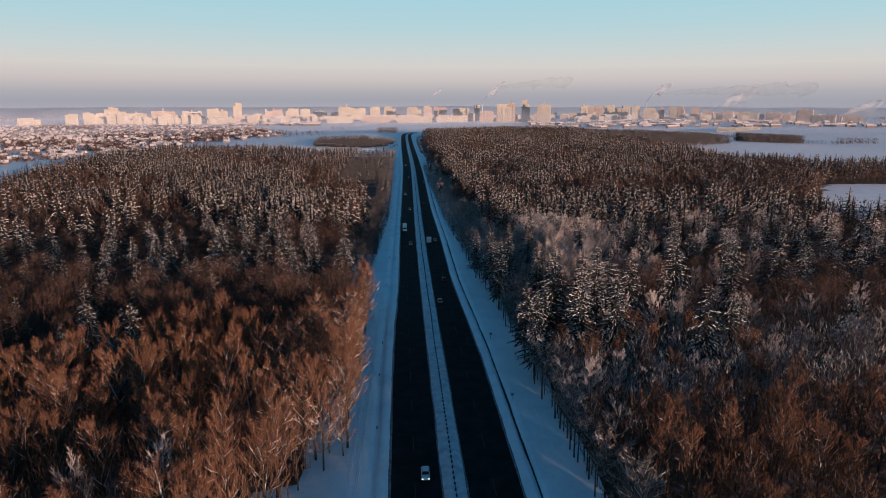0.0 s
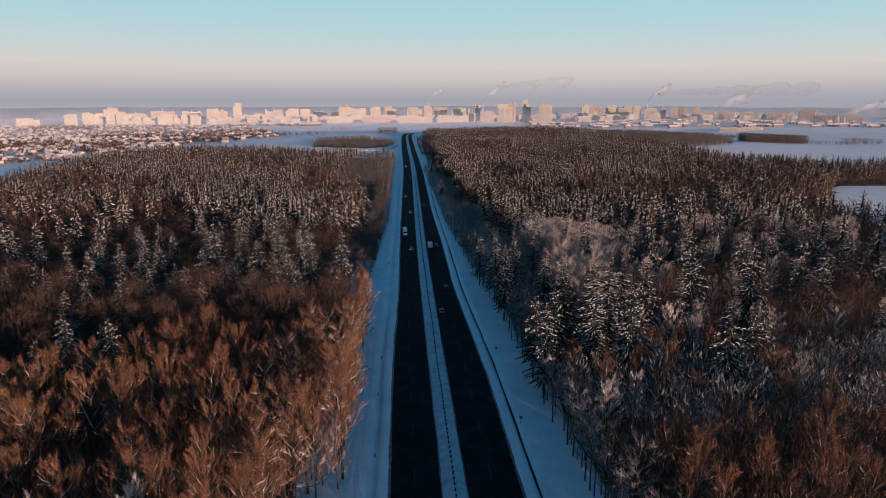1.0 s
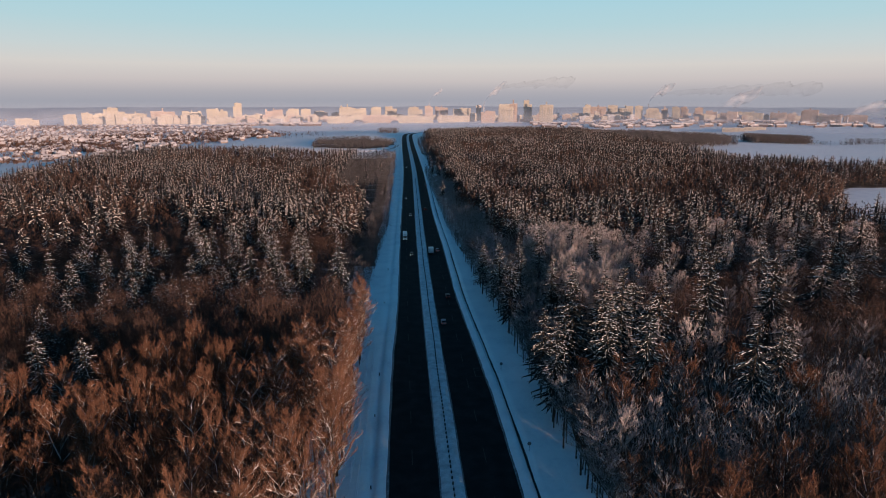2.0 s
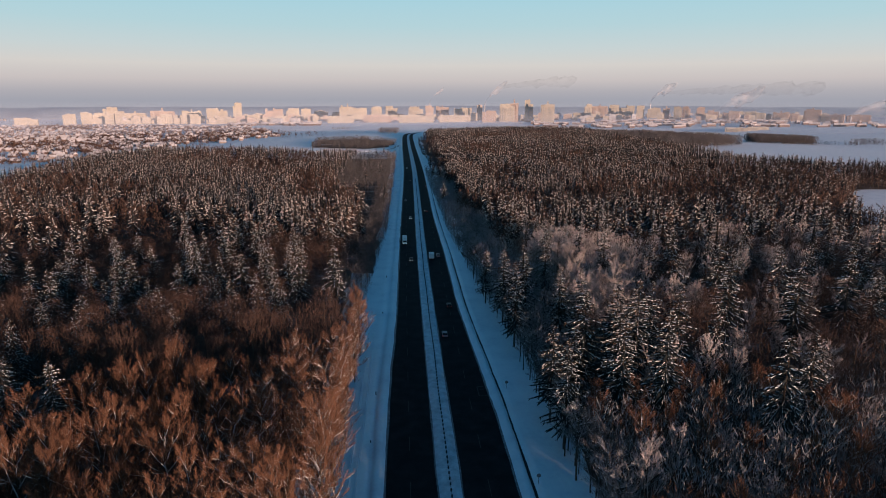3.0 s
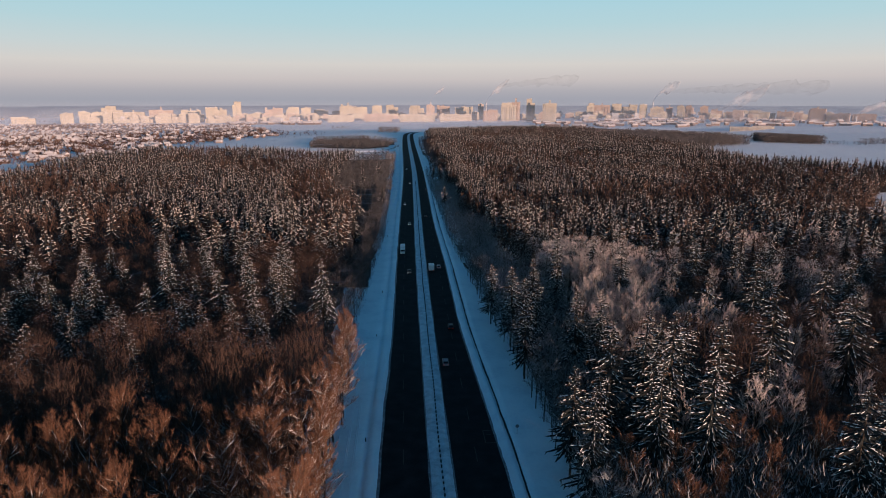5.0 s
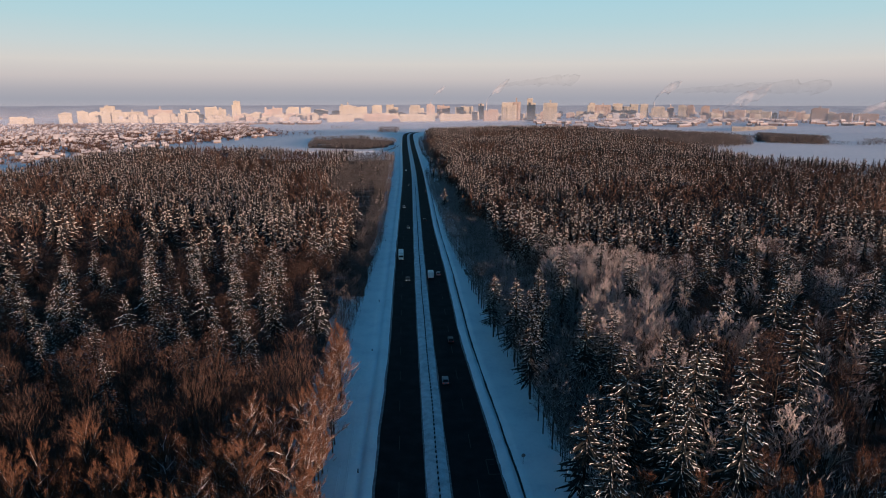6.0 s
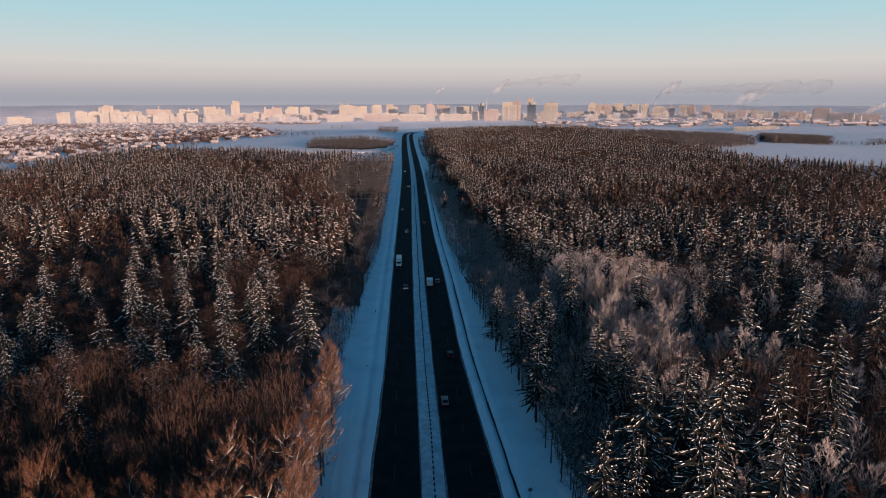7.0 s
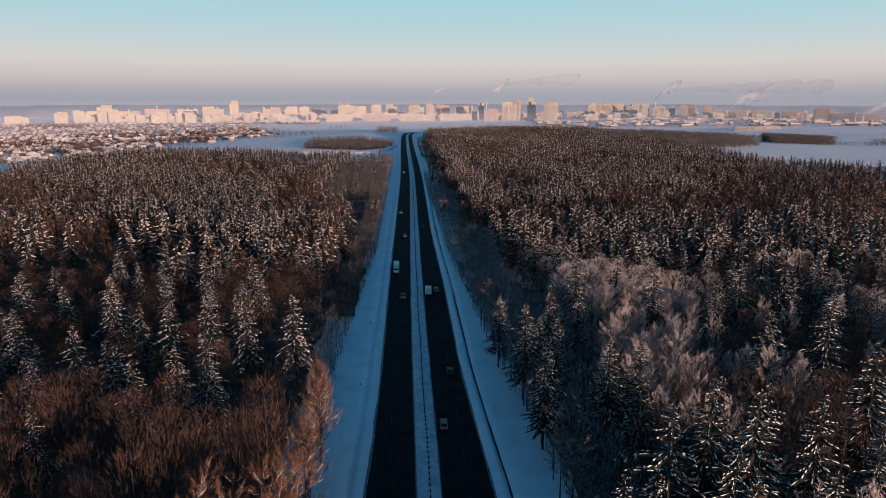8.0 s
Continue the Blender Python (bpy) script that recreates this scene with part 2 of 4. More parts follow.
def box(bm, x0, x1, y0, y1, z0, z1, bevel=0.0):
    made = bmesh.ops.create_cube(bm, size=1, matrix=Matrix.LocRotScale(((x0 + x1) / 2, (y0 + y1) / 2, (z0 + z1) / 2), None, (x1 - x0, y1 - y0, z1 - z0)))
    if bevel:
        edges = {e for v in made["verts"] for e in v.link_edges}
        bmesh.ops.bevel(bm, geom=list(edges), offset=bevel, segments=2, affect="EDGES")
    return made["verts"]


def rod(bm, a, b, r0, r1, sides=8):
    a, b = Vector(a), Vector(b)
    turn = (b - a).to_track_quat("Z", "Y").to_matrix().to_4x4()
    bmesh.ops.create_cone(bm, cap_ends=True, segments=sides, radius1=r0, radius2=r1, depth=(b - a).length, matrix=Matrix.Translation((a + b) / 2) @ turn)


def strip(name, edges, y0, y1, step, mat, lift, wobble=0.0, seed=0.0):
    """A long strip laid along the road. edges: (offset from the median's middle, height) across it."""
    n = int((y1 - y0) / step) + 1
    verts, faces, k = [], [], len(edges)
    for i in range(n):
        y = y0 + i * (y1 - y0) / (n - 1)
        for j, (dx, h) in enumerate(edges):
            w = wobble * noise.noise(Vector((j * 3.1 + seed, y * 0.06, seed))) + wobble * 0.5 * noise.noise(Vector((j * 1.7 + seed, y * 0.35, seed + 5)))
            hh = h * (1 + 0.5 * noise.noise(Vector((seed + 9, y * 0.12, j)))) if wobble else h
            x = road_x(y) + dx + narrowing(dx, y) + w
            verts.append((x, y, ground_z(road_x(y), y) + hh + lift))
    for i in range(n - 1):
        for j in range(k - 1):
            a = i * k + j
            faces.append((a, a + 1, a + k + 1, a + k))
    return new(name, mesh_of(name, verts, faces, [mat], shade=True))


# ---- ground: one snow-covered sheet to the horizon ----
def build_ground():
    def axis(fine0, fine1, step, lo, hi):
        a = list(np.arange(fine0, fine1 + 0.1, step))
        s, v = step, fine1
        while v < hi:
            s *= 1.12
            v = min(hi, v + s)
            a.append(v)
        s, v = step, fine0
        while v > lo:
            s *= 1.12
            v = max(lo, v - s)
            a.insert(0, v)
        return a
    xs, ys = axis(-60, 80, 4, -6000, 6000), axis(60, 320, 6, -1500, 6000)
    verts = [(x, y, ground_z(x, y)) for y in ys for x in xs]
    k = len(xs)
    faces = [(j * k + i, j * k + i + 1, (j + 1) * k + i + 1, (j + 1) * k + i) for j in range(len(ys) - 1) for i in range(k - 1)]
    return tagged(new("ground", mesh_of("ground", verts, faces, [SNOW], shade=True)), "snow-covered ground of woods and fields", "ground", kind="structure")


build_ground()
Y0, Y1 = -140, 1700
LEFT_IN, LEFT_OUT, RIGHT_IN, RIGHT_OUT = -2.2, -14.0, 2.2, 14.6
road_l = tagged(strip("road_1", [(LEFT_OUT, 0), (-10.0, 0.03), (-6, 0.03), (LEFT_IN, 0)], Y0, Y1, 12, ASPHALT, 0.06), "black wet asphalt carriageway cleared of snow", "road", kind="structure")
road_r = tagged(strip("road_2", [(RIGHT_IN, 0), (6, 0.03), (10, 0.03), (RIGHT_OUT, 0)], Y0, Y1, 12, ASPHALT, 0.06), "black wet asphalt carriageway cleared of snow", "road", kind="structure")
tagged(strip("median", [(-2.5, 0.0), (-2.1, 0.25), (-1.1, 0.5), (0.2, 0.35), (1.2, 0.55), (2.1, 0.25), (2.5, 0.0)], Y0, Y1, 3, BANK, 0.08, 0.25, 3), "snow-covered median strip between the carriageways", "median", kind="structure")
tagged(strip("verge_1", [(-29, -0.1), (-24, 0.25), (-20, 0.2), (-17.6, 0.3), (-17.0, -0.2), (-16.4, 0.35), (-15.4, 0.75), (-14.4, 0.35), (-13.7, 0.0)], Y0, Y1, 3, SNOW, 0.09, 0.35, 11), "snowy road verge with a ploughed bank and furrow", "verge", kind="structure")
tagged(strip("verge_2", [(14.2, 0.0), (14.9, 0.35), (15.9, 0.7), (16.8, 0.55), (17.1, -0.02), (17.5, -0.02), (17.9, 0.4), (19.5, 0.35), (22, 0.25), (27, 0.3), (33, -0.1)], Y0, Y1, 3, SNOW, 0.09, 0.35, 17), "snowy road verge with a ploughed bank", "verge", kind="structure")
for nm, a, b, s in (("slush_1", LEFT_OUT - 0.2, LEFT_OUT + 0.8, 1), ("slush_2", LEFT_IN - 0.55, LEFT_IN + 0.1, 2), ("slush_3", RIGHT_IN - 0.1, RIGHT_IN + 0.55, 4), ("slush_4", RIGHT_OUT - 0.8, RIGHT_OUT + 0.2, 5)):
    tagged(strip(nm, [(a, 0.01), ((a + b) / 2, 0.05), (b, 0.01)], Y0, Y1, 4, SLUSH, 0.085, 0.25, s), "dirty grey slush along the edge of the asphalt", "slush", kind="structure")


def dash_mesh(length, width):
    bm = bmesh.new()
    box(bm, -width / 2, width / 2, 0, length, 0, 0.008)
    me = bpy.data.meshes.new("lane_dash")
    bm.to_mesh(me)
    bm.free()
    me.materials.append(PAINT)
    return me


DASH = dash_mesh(6.0, 0.15)
for road, dx in ((road_l, -8.2), (road_r, 8.2)):
    for i in range(40):
        y = 90 + i * 18
        child("lane_dash", DASH, road).location = (road_x(y) + dx, y, ground_z(road_x(y), y) + 0.10)


# ---- crash barriers ----
def barrier(name, dx, y0, y1, gap, label, high):
    root = tagged(new(name), label, "crash barrier")
    root.location = (road_x(y0) + dx, y0, ground_z(road_x(y0), y0))
    n = int((y1 - y0) / gap)
    def at(y):
        return road_x(y) + dx + narrowing(dx, y) - root.location.x + 0.25 * noise.noise(Vector((dx, y * 0.03, 1))), y - y0, ground_z(road_x(y), y) - root.location.z
    verts, faces = [], []
    prof = [(-0.03, high - 0.06), (-0.03, high), (0.03, high), (0.03, high - 0.06)]
    for i in range(n + 1):
        ox, oy, oz = at(y0 + i * gap)
        verts += [(ox + px, oy, oz + pz) for px, pz in prof]
    k = len(prof)
    for i in range(n):
        for j in range(k):
            a, b = i * k + j, i * k + (j + 1) % k
            faces.append((a, b, b + k, a + k))
    child("cable", mesh_of("cable", verts, faces, [STEEL]), root)
    bm = bmesh.new()
    box(bm, -0.16, 0.16, -0.2, 0.2, 0, high + 0.1, 0.02)
    me = bpy.data.meshes.new("post")
    bm.to_mesh(me)
    bm.free()
    me.materials.append(STEEL)
    for i in range(min(n, 290)):
        ox, oy, oz = at(y0 + i * gap)
        child("post", me, root).location = (ox, oy, oz)
    return root


barrier("crash_barrier", 0.15, 90, 660, 2.0, "dark steel cable barrier on posts along the snowy median", 0.85)
# near-black strip laid along the groove of the verge
tagged(strip("ditch", [(16.75, 0.02), (17.0, 0.0), (17.35, 0.0), (17.6, 0.02)], 60, 620, 2.5, DITCH_BLACK, 0.13, 0.22, 23), "dark ditch strip running through the snow of the verge", "ditch", kind="structure")


def side_road(name, points, width, label):
    """A narrow snowy road that leaves the highway, between low ploughed banks."""
    pts = [Vector((x, y, 0)) for x, y in points]
    line = [pts[i].lerp(pts[i + 1], k / 6) for i in range(len(pts) - 1) for k in range(6)] + [pts[-1]]
    verts, faces = [], []
    prof = ((-width * 0.75, 0.15, 1), (-width * 0.6, 0.9, 1), (-width * 0.5, 0.3, 0), (width * 0.5, 0.3, 1), (width * 0.6, 0.9, 1), (width * 0.75, 0.15, 1))
    for i, p in enumerate(line):
        d = (line[min(i + 1, len(line) - 1)] - line[max(i - 1, 0)]).normalized()
        for o, h, _ in prof:
            q = p + Vector((d.y, -d.x, 0)) * (o + 0.4 * noise.noise(p * 0.05 + Vector((o, 0, 0))))
            verts.append((q.x, q.y, ground_z(q.x, q.y) + h))
    for i in range(len(line) - 1):
        for j in range(5):
            a = i * 6 + j
            faces.append((a, a + 1, a + 7, a + 6))
    index = [1 if k % 5 == 2 else 0 for k in range(len(faces))]
    return tagged(new(name, mesh_of(name, verts, faces, [SNOW, SLUSH], index, shade=True)), label, "road", kind="structure")


side_road("side_road_1", [(-6, 1150), (-10, 1085), (-18, 1050), (-34, 1022), (-70, 1005), (-150, 1000)], 6.5, "snowy slip road leaving the highway between banks")
side_road("side_road_2", [(30, 845), (36, 832), (48, 826)], 5.0, "snowy track leaving the highway into the wood")


# ---- trees ----
RNG = np.random.RandomState(7)


class Shape:
    """Collects vertices and faces of one mesh."""
    def __init__(self):
        self.v, self.f = [], []

    def tri(self, a, b, c):
        n = len(self.v)
        self.v += [a, b, c]
        self.f.append((n, n + 1, n + 2))

    def tube(self, pts, radii, sides):
        n = len(self.v)
        for i, p in enumerate(pts):
            d = Vector(pts[min(i + 1, len(pts) - 1)]) - Vector(pts[max(i - 1, 0)])
            q = d.to_track_quat("Z", "Y")
            for s in range(sides):
                a = 2 * math.pi * s / sides
                self.v.append(tuple(Vector(p) + q @ Vector((math.cos(a) * radii[i], math.sin(a) * radii[i], 0))))
        for i in range(len(pts) - 1):
            for s in range(sides):
                a, b = n + i * sides + s, n + i * sides + (s + 1) % sides
                self.f.append((a, b, b + sides, a + sides))

    def mesh(self, name, mat):
        return mesh_of(name, self.v, self.f, [mat])


def bough(crown, cones, snow, root, az, length, droop, cone_share, snow_share):
    """A spruce bough: an arching narrow spray with hanging branchlets, and broken ridges of snow along its back."""
    d, e, up = Vector((math.cos(az), math.sin(az), 0)), Vector((-math.sin(az), math.cos(az), 0)), Vector((0, 0, 1))
    def at(u):
        return Vector(root) + d * (u * length) + up * (length * (0.06 * math.sin(u * 2.2) - droop * u ** 1.25 + 0.10 * max(0.0, u - 0.6)))
    us = (0.0, 0.4, 0.75, 1.0)
    spine = [at(u) for u in us]
    half = [0.08, 0.05 * length + 0.12, 0.045 * length + 0.08, 0.0]
    for i in range(3):
        for s in (1, -1):
            a, b = spine[i] + e * (s * half[i]) - up * (0.7 * half[i]), spine[i + 1] + e * (s * half[i + 1]) - up * (0.7 * half[i + 1])
            crown.tri(tuple(spine[i]), tuple(a), tuple(spine[i + 1]))
            if i < 2:
                crown.tri(tuple(a), tuple(b), tuple(spine[i + 1]))
    for k in range(6):
        u = RNG.uniform(0.2, 0.98)
        p = at(u)
        q = p + e * RNG.uniform(-0.35, 0.35) * length * 0.5 + d * RNG.uniform(0.0, 0.2) * length - up * RNG.uniform(0.15, 0.45) * (0.5 + 0.3 * length)
        w = d * RNG.uniform(0.10, 0.22)
        (cones if RNG.uniform() < cone_share else crown).tri(tuple(p - w), tuple(p + w), tuple(q))
    u = RNG.uniform(0.1, 0.35)
    while u < 0.98:
        v = min(1.02, u + RNG.uniform(0.14, 0.38))
        if RNG.uniform() < snow_share:
            a, b = at(u) + up * 0.07, at(v) + up * 0.05
            m = a.lerp(b, 0.75) + up * 0.07
            w = (0.028 + 0.0095 * length) * RNG.uniform(0.6, 1.5)
            for s in (1, -1):
                side = a.lerp(b, 0.7) + e * (s * w) - up * w
                snow.tri(tuple(a), tuple(m), tuple(side))
                snow.tri(tuple(m), tuple(b - up * 0.12), tuple(side))
        u = v + RNG.uniform(0.02, 0.12)


def spruce_shapes(h, r, whorls, boughs, snow_share):
    """Trunk, boughs, snow and cones of a spruce of height h and widest reach r."""
    trunk, crown, snow, cones = Shape(), Shape(), Shape(), Shape()
    trunk.tube([(0, 0, -0.5), (0.05, 0, h * 0.5), (0, 0, h * 0.99)], [h * 0.011, h * 0.007, 0.02], 6)
    base = 0.25 * h
    for i in range(whorls):
        u = min(max((i + RNG.uniform(-0.3, 0.3)) / whorls, 0), 0.985)
        z = base + (h - base) * u
        reach = r * (1 - u) ** 0.8 * (0.62 + 0.38 * min(1, u * 4)) + 0.2
        count = max(4, int(round(boughs * (0.55 + 0.45 * (1 - u)))))
        turn = RNG.uniform(0, 6.28)
        for j in range(count):
            az = turn + 2 * math.pi * (j + RNG.uniform(-0.45, 0.45)) / count
            droop = 0.08 + 0.46 * (1 - u) + RNG.uniform(-0.12, 0.12)
            bough(crown, cones, snow, (0, 0, z + RNG.uniform(-0.5, 0.5) * (h / whorls)), az, reach * RNG.uniform(0.5, 1.18), droop, 1.6 * (u - 0.45), snow_share)
    return trunk, crown, snow, cones


def bare_shapes(h, spread, limbs, twigs, rise, low=0.38, sub=7, twig_w=0.085, snow=True, crust=1.0):
    """Trunk with limbs, fine twigs and the snow or rime on the limbs of a leafless tree."""
    wood, fine, top = Shape(), Shape(), Shape()
    lean = (RNG.uniform(-0.4, 0.4), RNG.uniform(-0.4, 0.4))
    def stem(u):
        return Vector((lean[0] * math.sin(u * 3), lean[1] * math.sin(u * 2.2), h * u))
    us = (-0.03, 0.2, 0.45, 0.7, 0.93)
    wood.tube([tuple(stem(u)) for u in us], [h * 0.012 * (1.05 - u) + 0.015 for u in us], 5)
    for i in range(limbs):
        u = low + (0.93 - low) * (i + RNG.uniform(0, 0.8)) / limbs
        az = i * 2.4 + RNG.uniform(-0.5, 0.5)
        length = spread * (1.15 - 0.75 * ((u - low) / (1 - low))) * RNG.uniform(0.75, 1.15)
        up = rise * RNG.uniform(0.7, 1.3)
        d = Vector((math.cos(az), math.sin(az), up)).normalized()
        a = stem(u)
        b = a + d * length * 0.5
        c = a + d * length + Vector((0, 0, 0.18 * length))
        rad = 0.02 + 0.016 * length
        wood.tube([tuple(a), tuple(b), tuple(c)], [rad, rad * 0.65, 0.015], 3)
        if snow:
            side = Vector((-d.y, d.x, 0)).normalized() * (rad * 0.8)
            lift = Vector((0, 0, rad * 1.05))
            top.tri(tuple(a + side + lift), tuple(a - side + lift), tuple(b + side * 0.7 + lift * 0.8))
            top.tri(tuple(a - side + lift), tuple(b - side * 0.7 + lift * 0.8), tuple(b + side * 0.7 + lift * 0.8))
            top.tri(tuple(b + side * 0.7 + lift * 0.8), tuple(b - side * 0.7 + lift * 0.8), tuple(c + lift * 0.3))
        for j in range(sub):
            v = 0.2 + 0.8 * (j + RNG.uniform(0, 0.9)) / sub
            p = a.lerp(b, v * 2) if v < 0.5 else b.lerp(c, v * 2 - 1)
            e = (d + Vector((RNG.uniform(-0.75, 0.75), RNG.uniform(-0.75, 0.75), RNG.uniform(-0.1, 0.8)))).normalized()
            bl = length * (0.5 - 0.22 * v) * RNG.uniform(0.8, 1.3) + 0.6
            m = p + e * bl * 0.55
            q = p + e * bl + Vector((0, 0, RNG.uniform(-0.05, 0.30) * bl))
            sr = 0.012 + 0.01 * bl
            flat = e.cross(Vector((0.3, 0.5, 0.8))).normalized() * (sr * 1.3)
            wood.tri(tuple(p - flat), tuple(p + flat), tuple(q))
            if snow and RNG.uniform() < (0.95 if e.z < 0.55 or crust > 0.7 else 0.3):
                side = (Vector((-e.y, e.x, 0.001)).normalized() * RNG.uniform(-0.6, 0.6) + Vector((0, 0, RNG.uniform(0.6, 1.0)))) * (0.035 + 0.018 * bl) * crust
                lift = Vector((0, 0, sr * 1.2))
                top.tri(tuple(p + side * 0.7 + lift), tuple(p - side * 0.7 + lift), tuple(m + side + lift))
                top.tri(tuple(p - side * 0.7 + lift), tuple(m - side + lift), tuple(m + side + lift))
                top.tri(tuple(m + side + lift), tuple(m - side + lift), tuple(q + lift * 0.5))
            for _ in range(twigs):
                w = RNG.uniform(0.2, 1.0)
                s = p.lerp(q, w)
                g = (e * 0.5 + Vector(RNG.uniform(-0.75, 0.75, 3)) + Vector((0, 0, 0.75))).normalized()
                tl = RNG.uniform(0.45, 1.3) * (h / 22)
                side = g.cross(Vector(RNG.uniform(-1, 1, 3))).normalized() * twig_w * 0.5
                fine.tri(tuple(s - side), tuple(s + side), tuple(s + g * tl))
    return wood, fine, top


def make_spruce(h, r, whorls, boughs, share, label):
    root = tagged(new("spruce"), label, "tree", "spruces of the wood")
    t, c, s, k = spruce_shapes(h, r, whorls, boughs, share)
    child("trunk", t.mesh("trunk", BARK), root)
    n, m = len(c.v), len(c.v) + len(s.v)
    faces = c.f + [tuple(i + n for i in f) for f in s.f] + [tuple(i + m for i in f) for f in k.f]
    child("crown", mesh_of("crown", c.v + s.v + k.v, faces, [NEEDLE, TREE_SNOW, CONES], [0] * len(c.f) + [1] * len(s.f) + [2] * len(k.f)), root, "dark boughs with white snow lying on them")
    return root


def make_bare(name, h, spread, limbs, twigs, rise, label, group, twig, cover, low=0.38, sub=7, twig_w=0.085, crust=1.0):
    root = tagged(new(name), label, "tree", group)
    w, f, s = bare_shapes(h, spread, limbs, twigs, rise, low, sub, twig_w, True, crust)
    child("trunk", w.mesh("trunk", BARK), root)
    faces = f.f + [tuple(i + len(f.v) for i in q) for q in s.f]
    child("crown", mesh_of("crown", f.v + s.v, faces, [twig, cover], [0] * len(f.f) + [1] * len(s.f)), root, "fine bare twigs with snow lying on the limbs")
    return root


SPRUCES = [
    make_spruce(28, 6.6, 22, 9, 0.72, "tall dark green spruce laden with snow"),
    make_spruce(26, 6.9, 20, 9, 0.66, "broad dark green spruce with snow on its boughs"),
    make_spruce(29, 6.0, 23, 8, 0.62, "slender dark green spruce dusted with snow"),
    make_spruce(25, 6.4, 20, 9, 0.76, "dark green spruce thickly covered with snow"),
]
BROWNS = [
    make_bare("bare_tree", 24, 6.2, 14, 40, 1.3, "leafless brown broad-leaved tree with snowy limbs", "leafless trees of the wood", TWIG, TREE_SNOW, sub=8, twig_w=0.04, crust=0.5),
    make_bare("bare_tree", 22, 5.4, 14, 40, 1.7, "leafless rusty brown tree with upright fine twigs", "leafless trees of the wood", TWIG, TREE_SNOW, 0.34, sub=8, twig_w=0.04, crust=0.5),
    make_bare("bare_tree", 25, 6.6, 14, 40, 1.1, "leafless spreading brown tree with snowy limbs", "leafless trees of the wood", TWIG, TREE_SNOW, 0.42, sub=8, twig_w=0.04, crust=0.5),
    make_bare("bare_tree", 21, 5.0, 14, 40, 2.0, "slim leafless reddish brown tree in the snow", "leafless trees of the wood", TWIG, TREE_SNOW, 0.3, sub=8, twig_w=0.04, crust=0.5),
]
CRUSTED = [
    make_bare("bare_tree", 21, 5.4, 17, 22, 0.9, "leafless roadside tree with snow-crusted spreading branches", "leafless trees of the wood", TWIG, TREE_SNOW, 0.22, 10, 0.05, 0.75),
    make_bare("bare_tree", 19, 4.8, 17, 22, 0.7, "leafless roadside tree with snow-crusted spreading branches", "leafless trees of the wood", TWIG, TREE_SNOW, 0.2, 10, 0.05, 0.75),
]
HOARIES = [
    make_bare("bare_tree", 20, 4.6, 13, 17, 0.7, "leafless grey tree rimed with frost at the edge of the wood", "leafless trees of the wood", SHRUB, TREE_SNOW, 0.4, 8, 0.05, 0.55),
    make_bare("bare_tree", 18, 4.2, 13, 17, 0.5, "leafless grey tree with snowy branches at the edge of the wood", "leafless trees of the wood", HOARY, TREE_SNOW, 0.36, 8, 0.05, 0.5),
]
FROSTS = [
    make_bare("frosted_tree", 22, 6.2, 12, 20, 1.5, "leafless birch white with hoarfrost", "frosted birches", FROST, RIME, 0.33, 7, 0.09),
    make_bare("frosted_tree", 20, 5.4, 12, 20, 1.8, "leafless birch pale with hoarfrost", "frosted birches", FROST, RIME, 0.3, 7, 0.09),
]

# stands of the wood: (x, y, reach x, reach y, share of spruce, share of frosted trees)
STANDS = [
    (86, 138, 36, 17, 0.03, 0.36),
    (55, 150, 24, 24, 0.02, 0.25), (85, 195, 34, 28, 0.06, 0.55), (150, 255, 55, 45, 0.32, 0.1),
    (82, 258, 34, 60, 0.06, 0.84), (130, 178, 40, 24, 0.12, 0.4), (75, 115, 55, 36, 0.0, 0.02),
    (55, 84, 28, 14, 0.0, 0.0), (-75, 250, 62, 52, 0.5, 0.0), (-105, 175, 32, 40, 0.55, 0.0),
    (-160, 270, 60, 60, 0.5, 0.0), (-190, 380, 100, 45, 0.15, 0.0), (-60, 340, 50, 40, 0.5, 0.0),
    (170, 340, 90, 40, 0.42, 0.1), (260, 300, 60, 70, 0.2, 0.1), (120, 400, 80, 50, 0.55, 0.0),
]


def mix_at(x, y):
    """Share of spruce and of frosted trees at a place in the wood."""
    if (x + 86) ** 2 + (y - 156) ** 2 < 300:
        return 0.8, 0.0
    if x < 10 and y < 214 + 0.28 * (x + 15) - (0.9 * (-80 - x) if x < -80 else 0):
        return 0.01, (0.08 if x > -27 else 0.03)
    if x < 10 and x > -38 + 13 * smooth(280, 330, y) - 34 * smooth(470, 600, y) - 8 * noise.noise(Vector((2, y * 0.02, 0))):
        return 0.015, 0.0
    if 24 < x < 58 - 9 * smooth(330, 420, y) + 14 * noise.noise(Vector((3, y * 0.02, 0))) and y > 168:
        return (0.05 if y < 300 else 0.012), 0.0
    for cx, cy, rx, ry, s, f in STANDS:
        if ((x - cx) / rx) ** 2 + ((y - cy) / ry) ** 2 < 1:
            return s, f
    n = noise.noise(Vector((x * 0.012, y * 0.012, 2.7))) + 0.5 * noise.noise(Vector((x * 0.03, y * 0.03, 7.7)))
    if x < -95 and 340 < y < 415 + 10 * noise.noise(Vector((x * 0.02, 4, 0))):
        return 0.03, 0.0
    if x > 235 and 350 < y < 680:
        return 0.16, 0.0
    if 225 < y < 560:
        return min(0.97, max(0.1, 0.42 + 1.7 * n)), 0.02
    return min(0.95, max(0.1, 0.5 + 1.0 * n)), 0.02


def inside(poly, x, y):
    hit = False
    for i, (ax, ay) in enumerate(poly):
        bx, by = poly[i - 1]
        if (ay > y) != (by > y) and x < (bx - ax) * (y - ay) / (by - ay) + ax:
            hit = not hit
    return hit


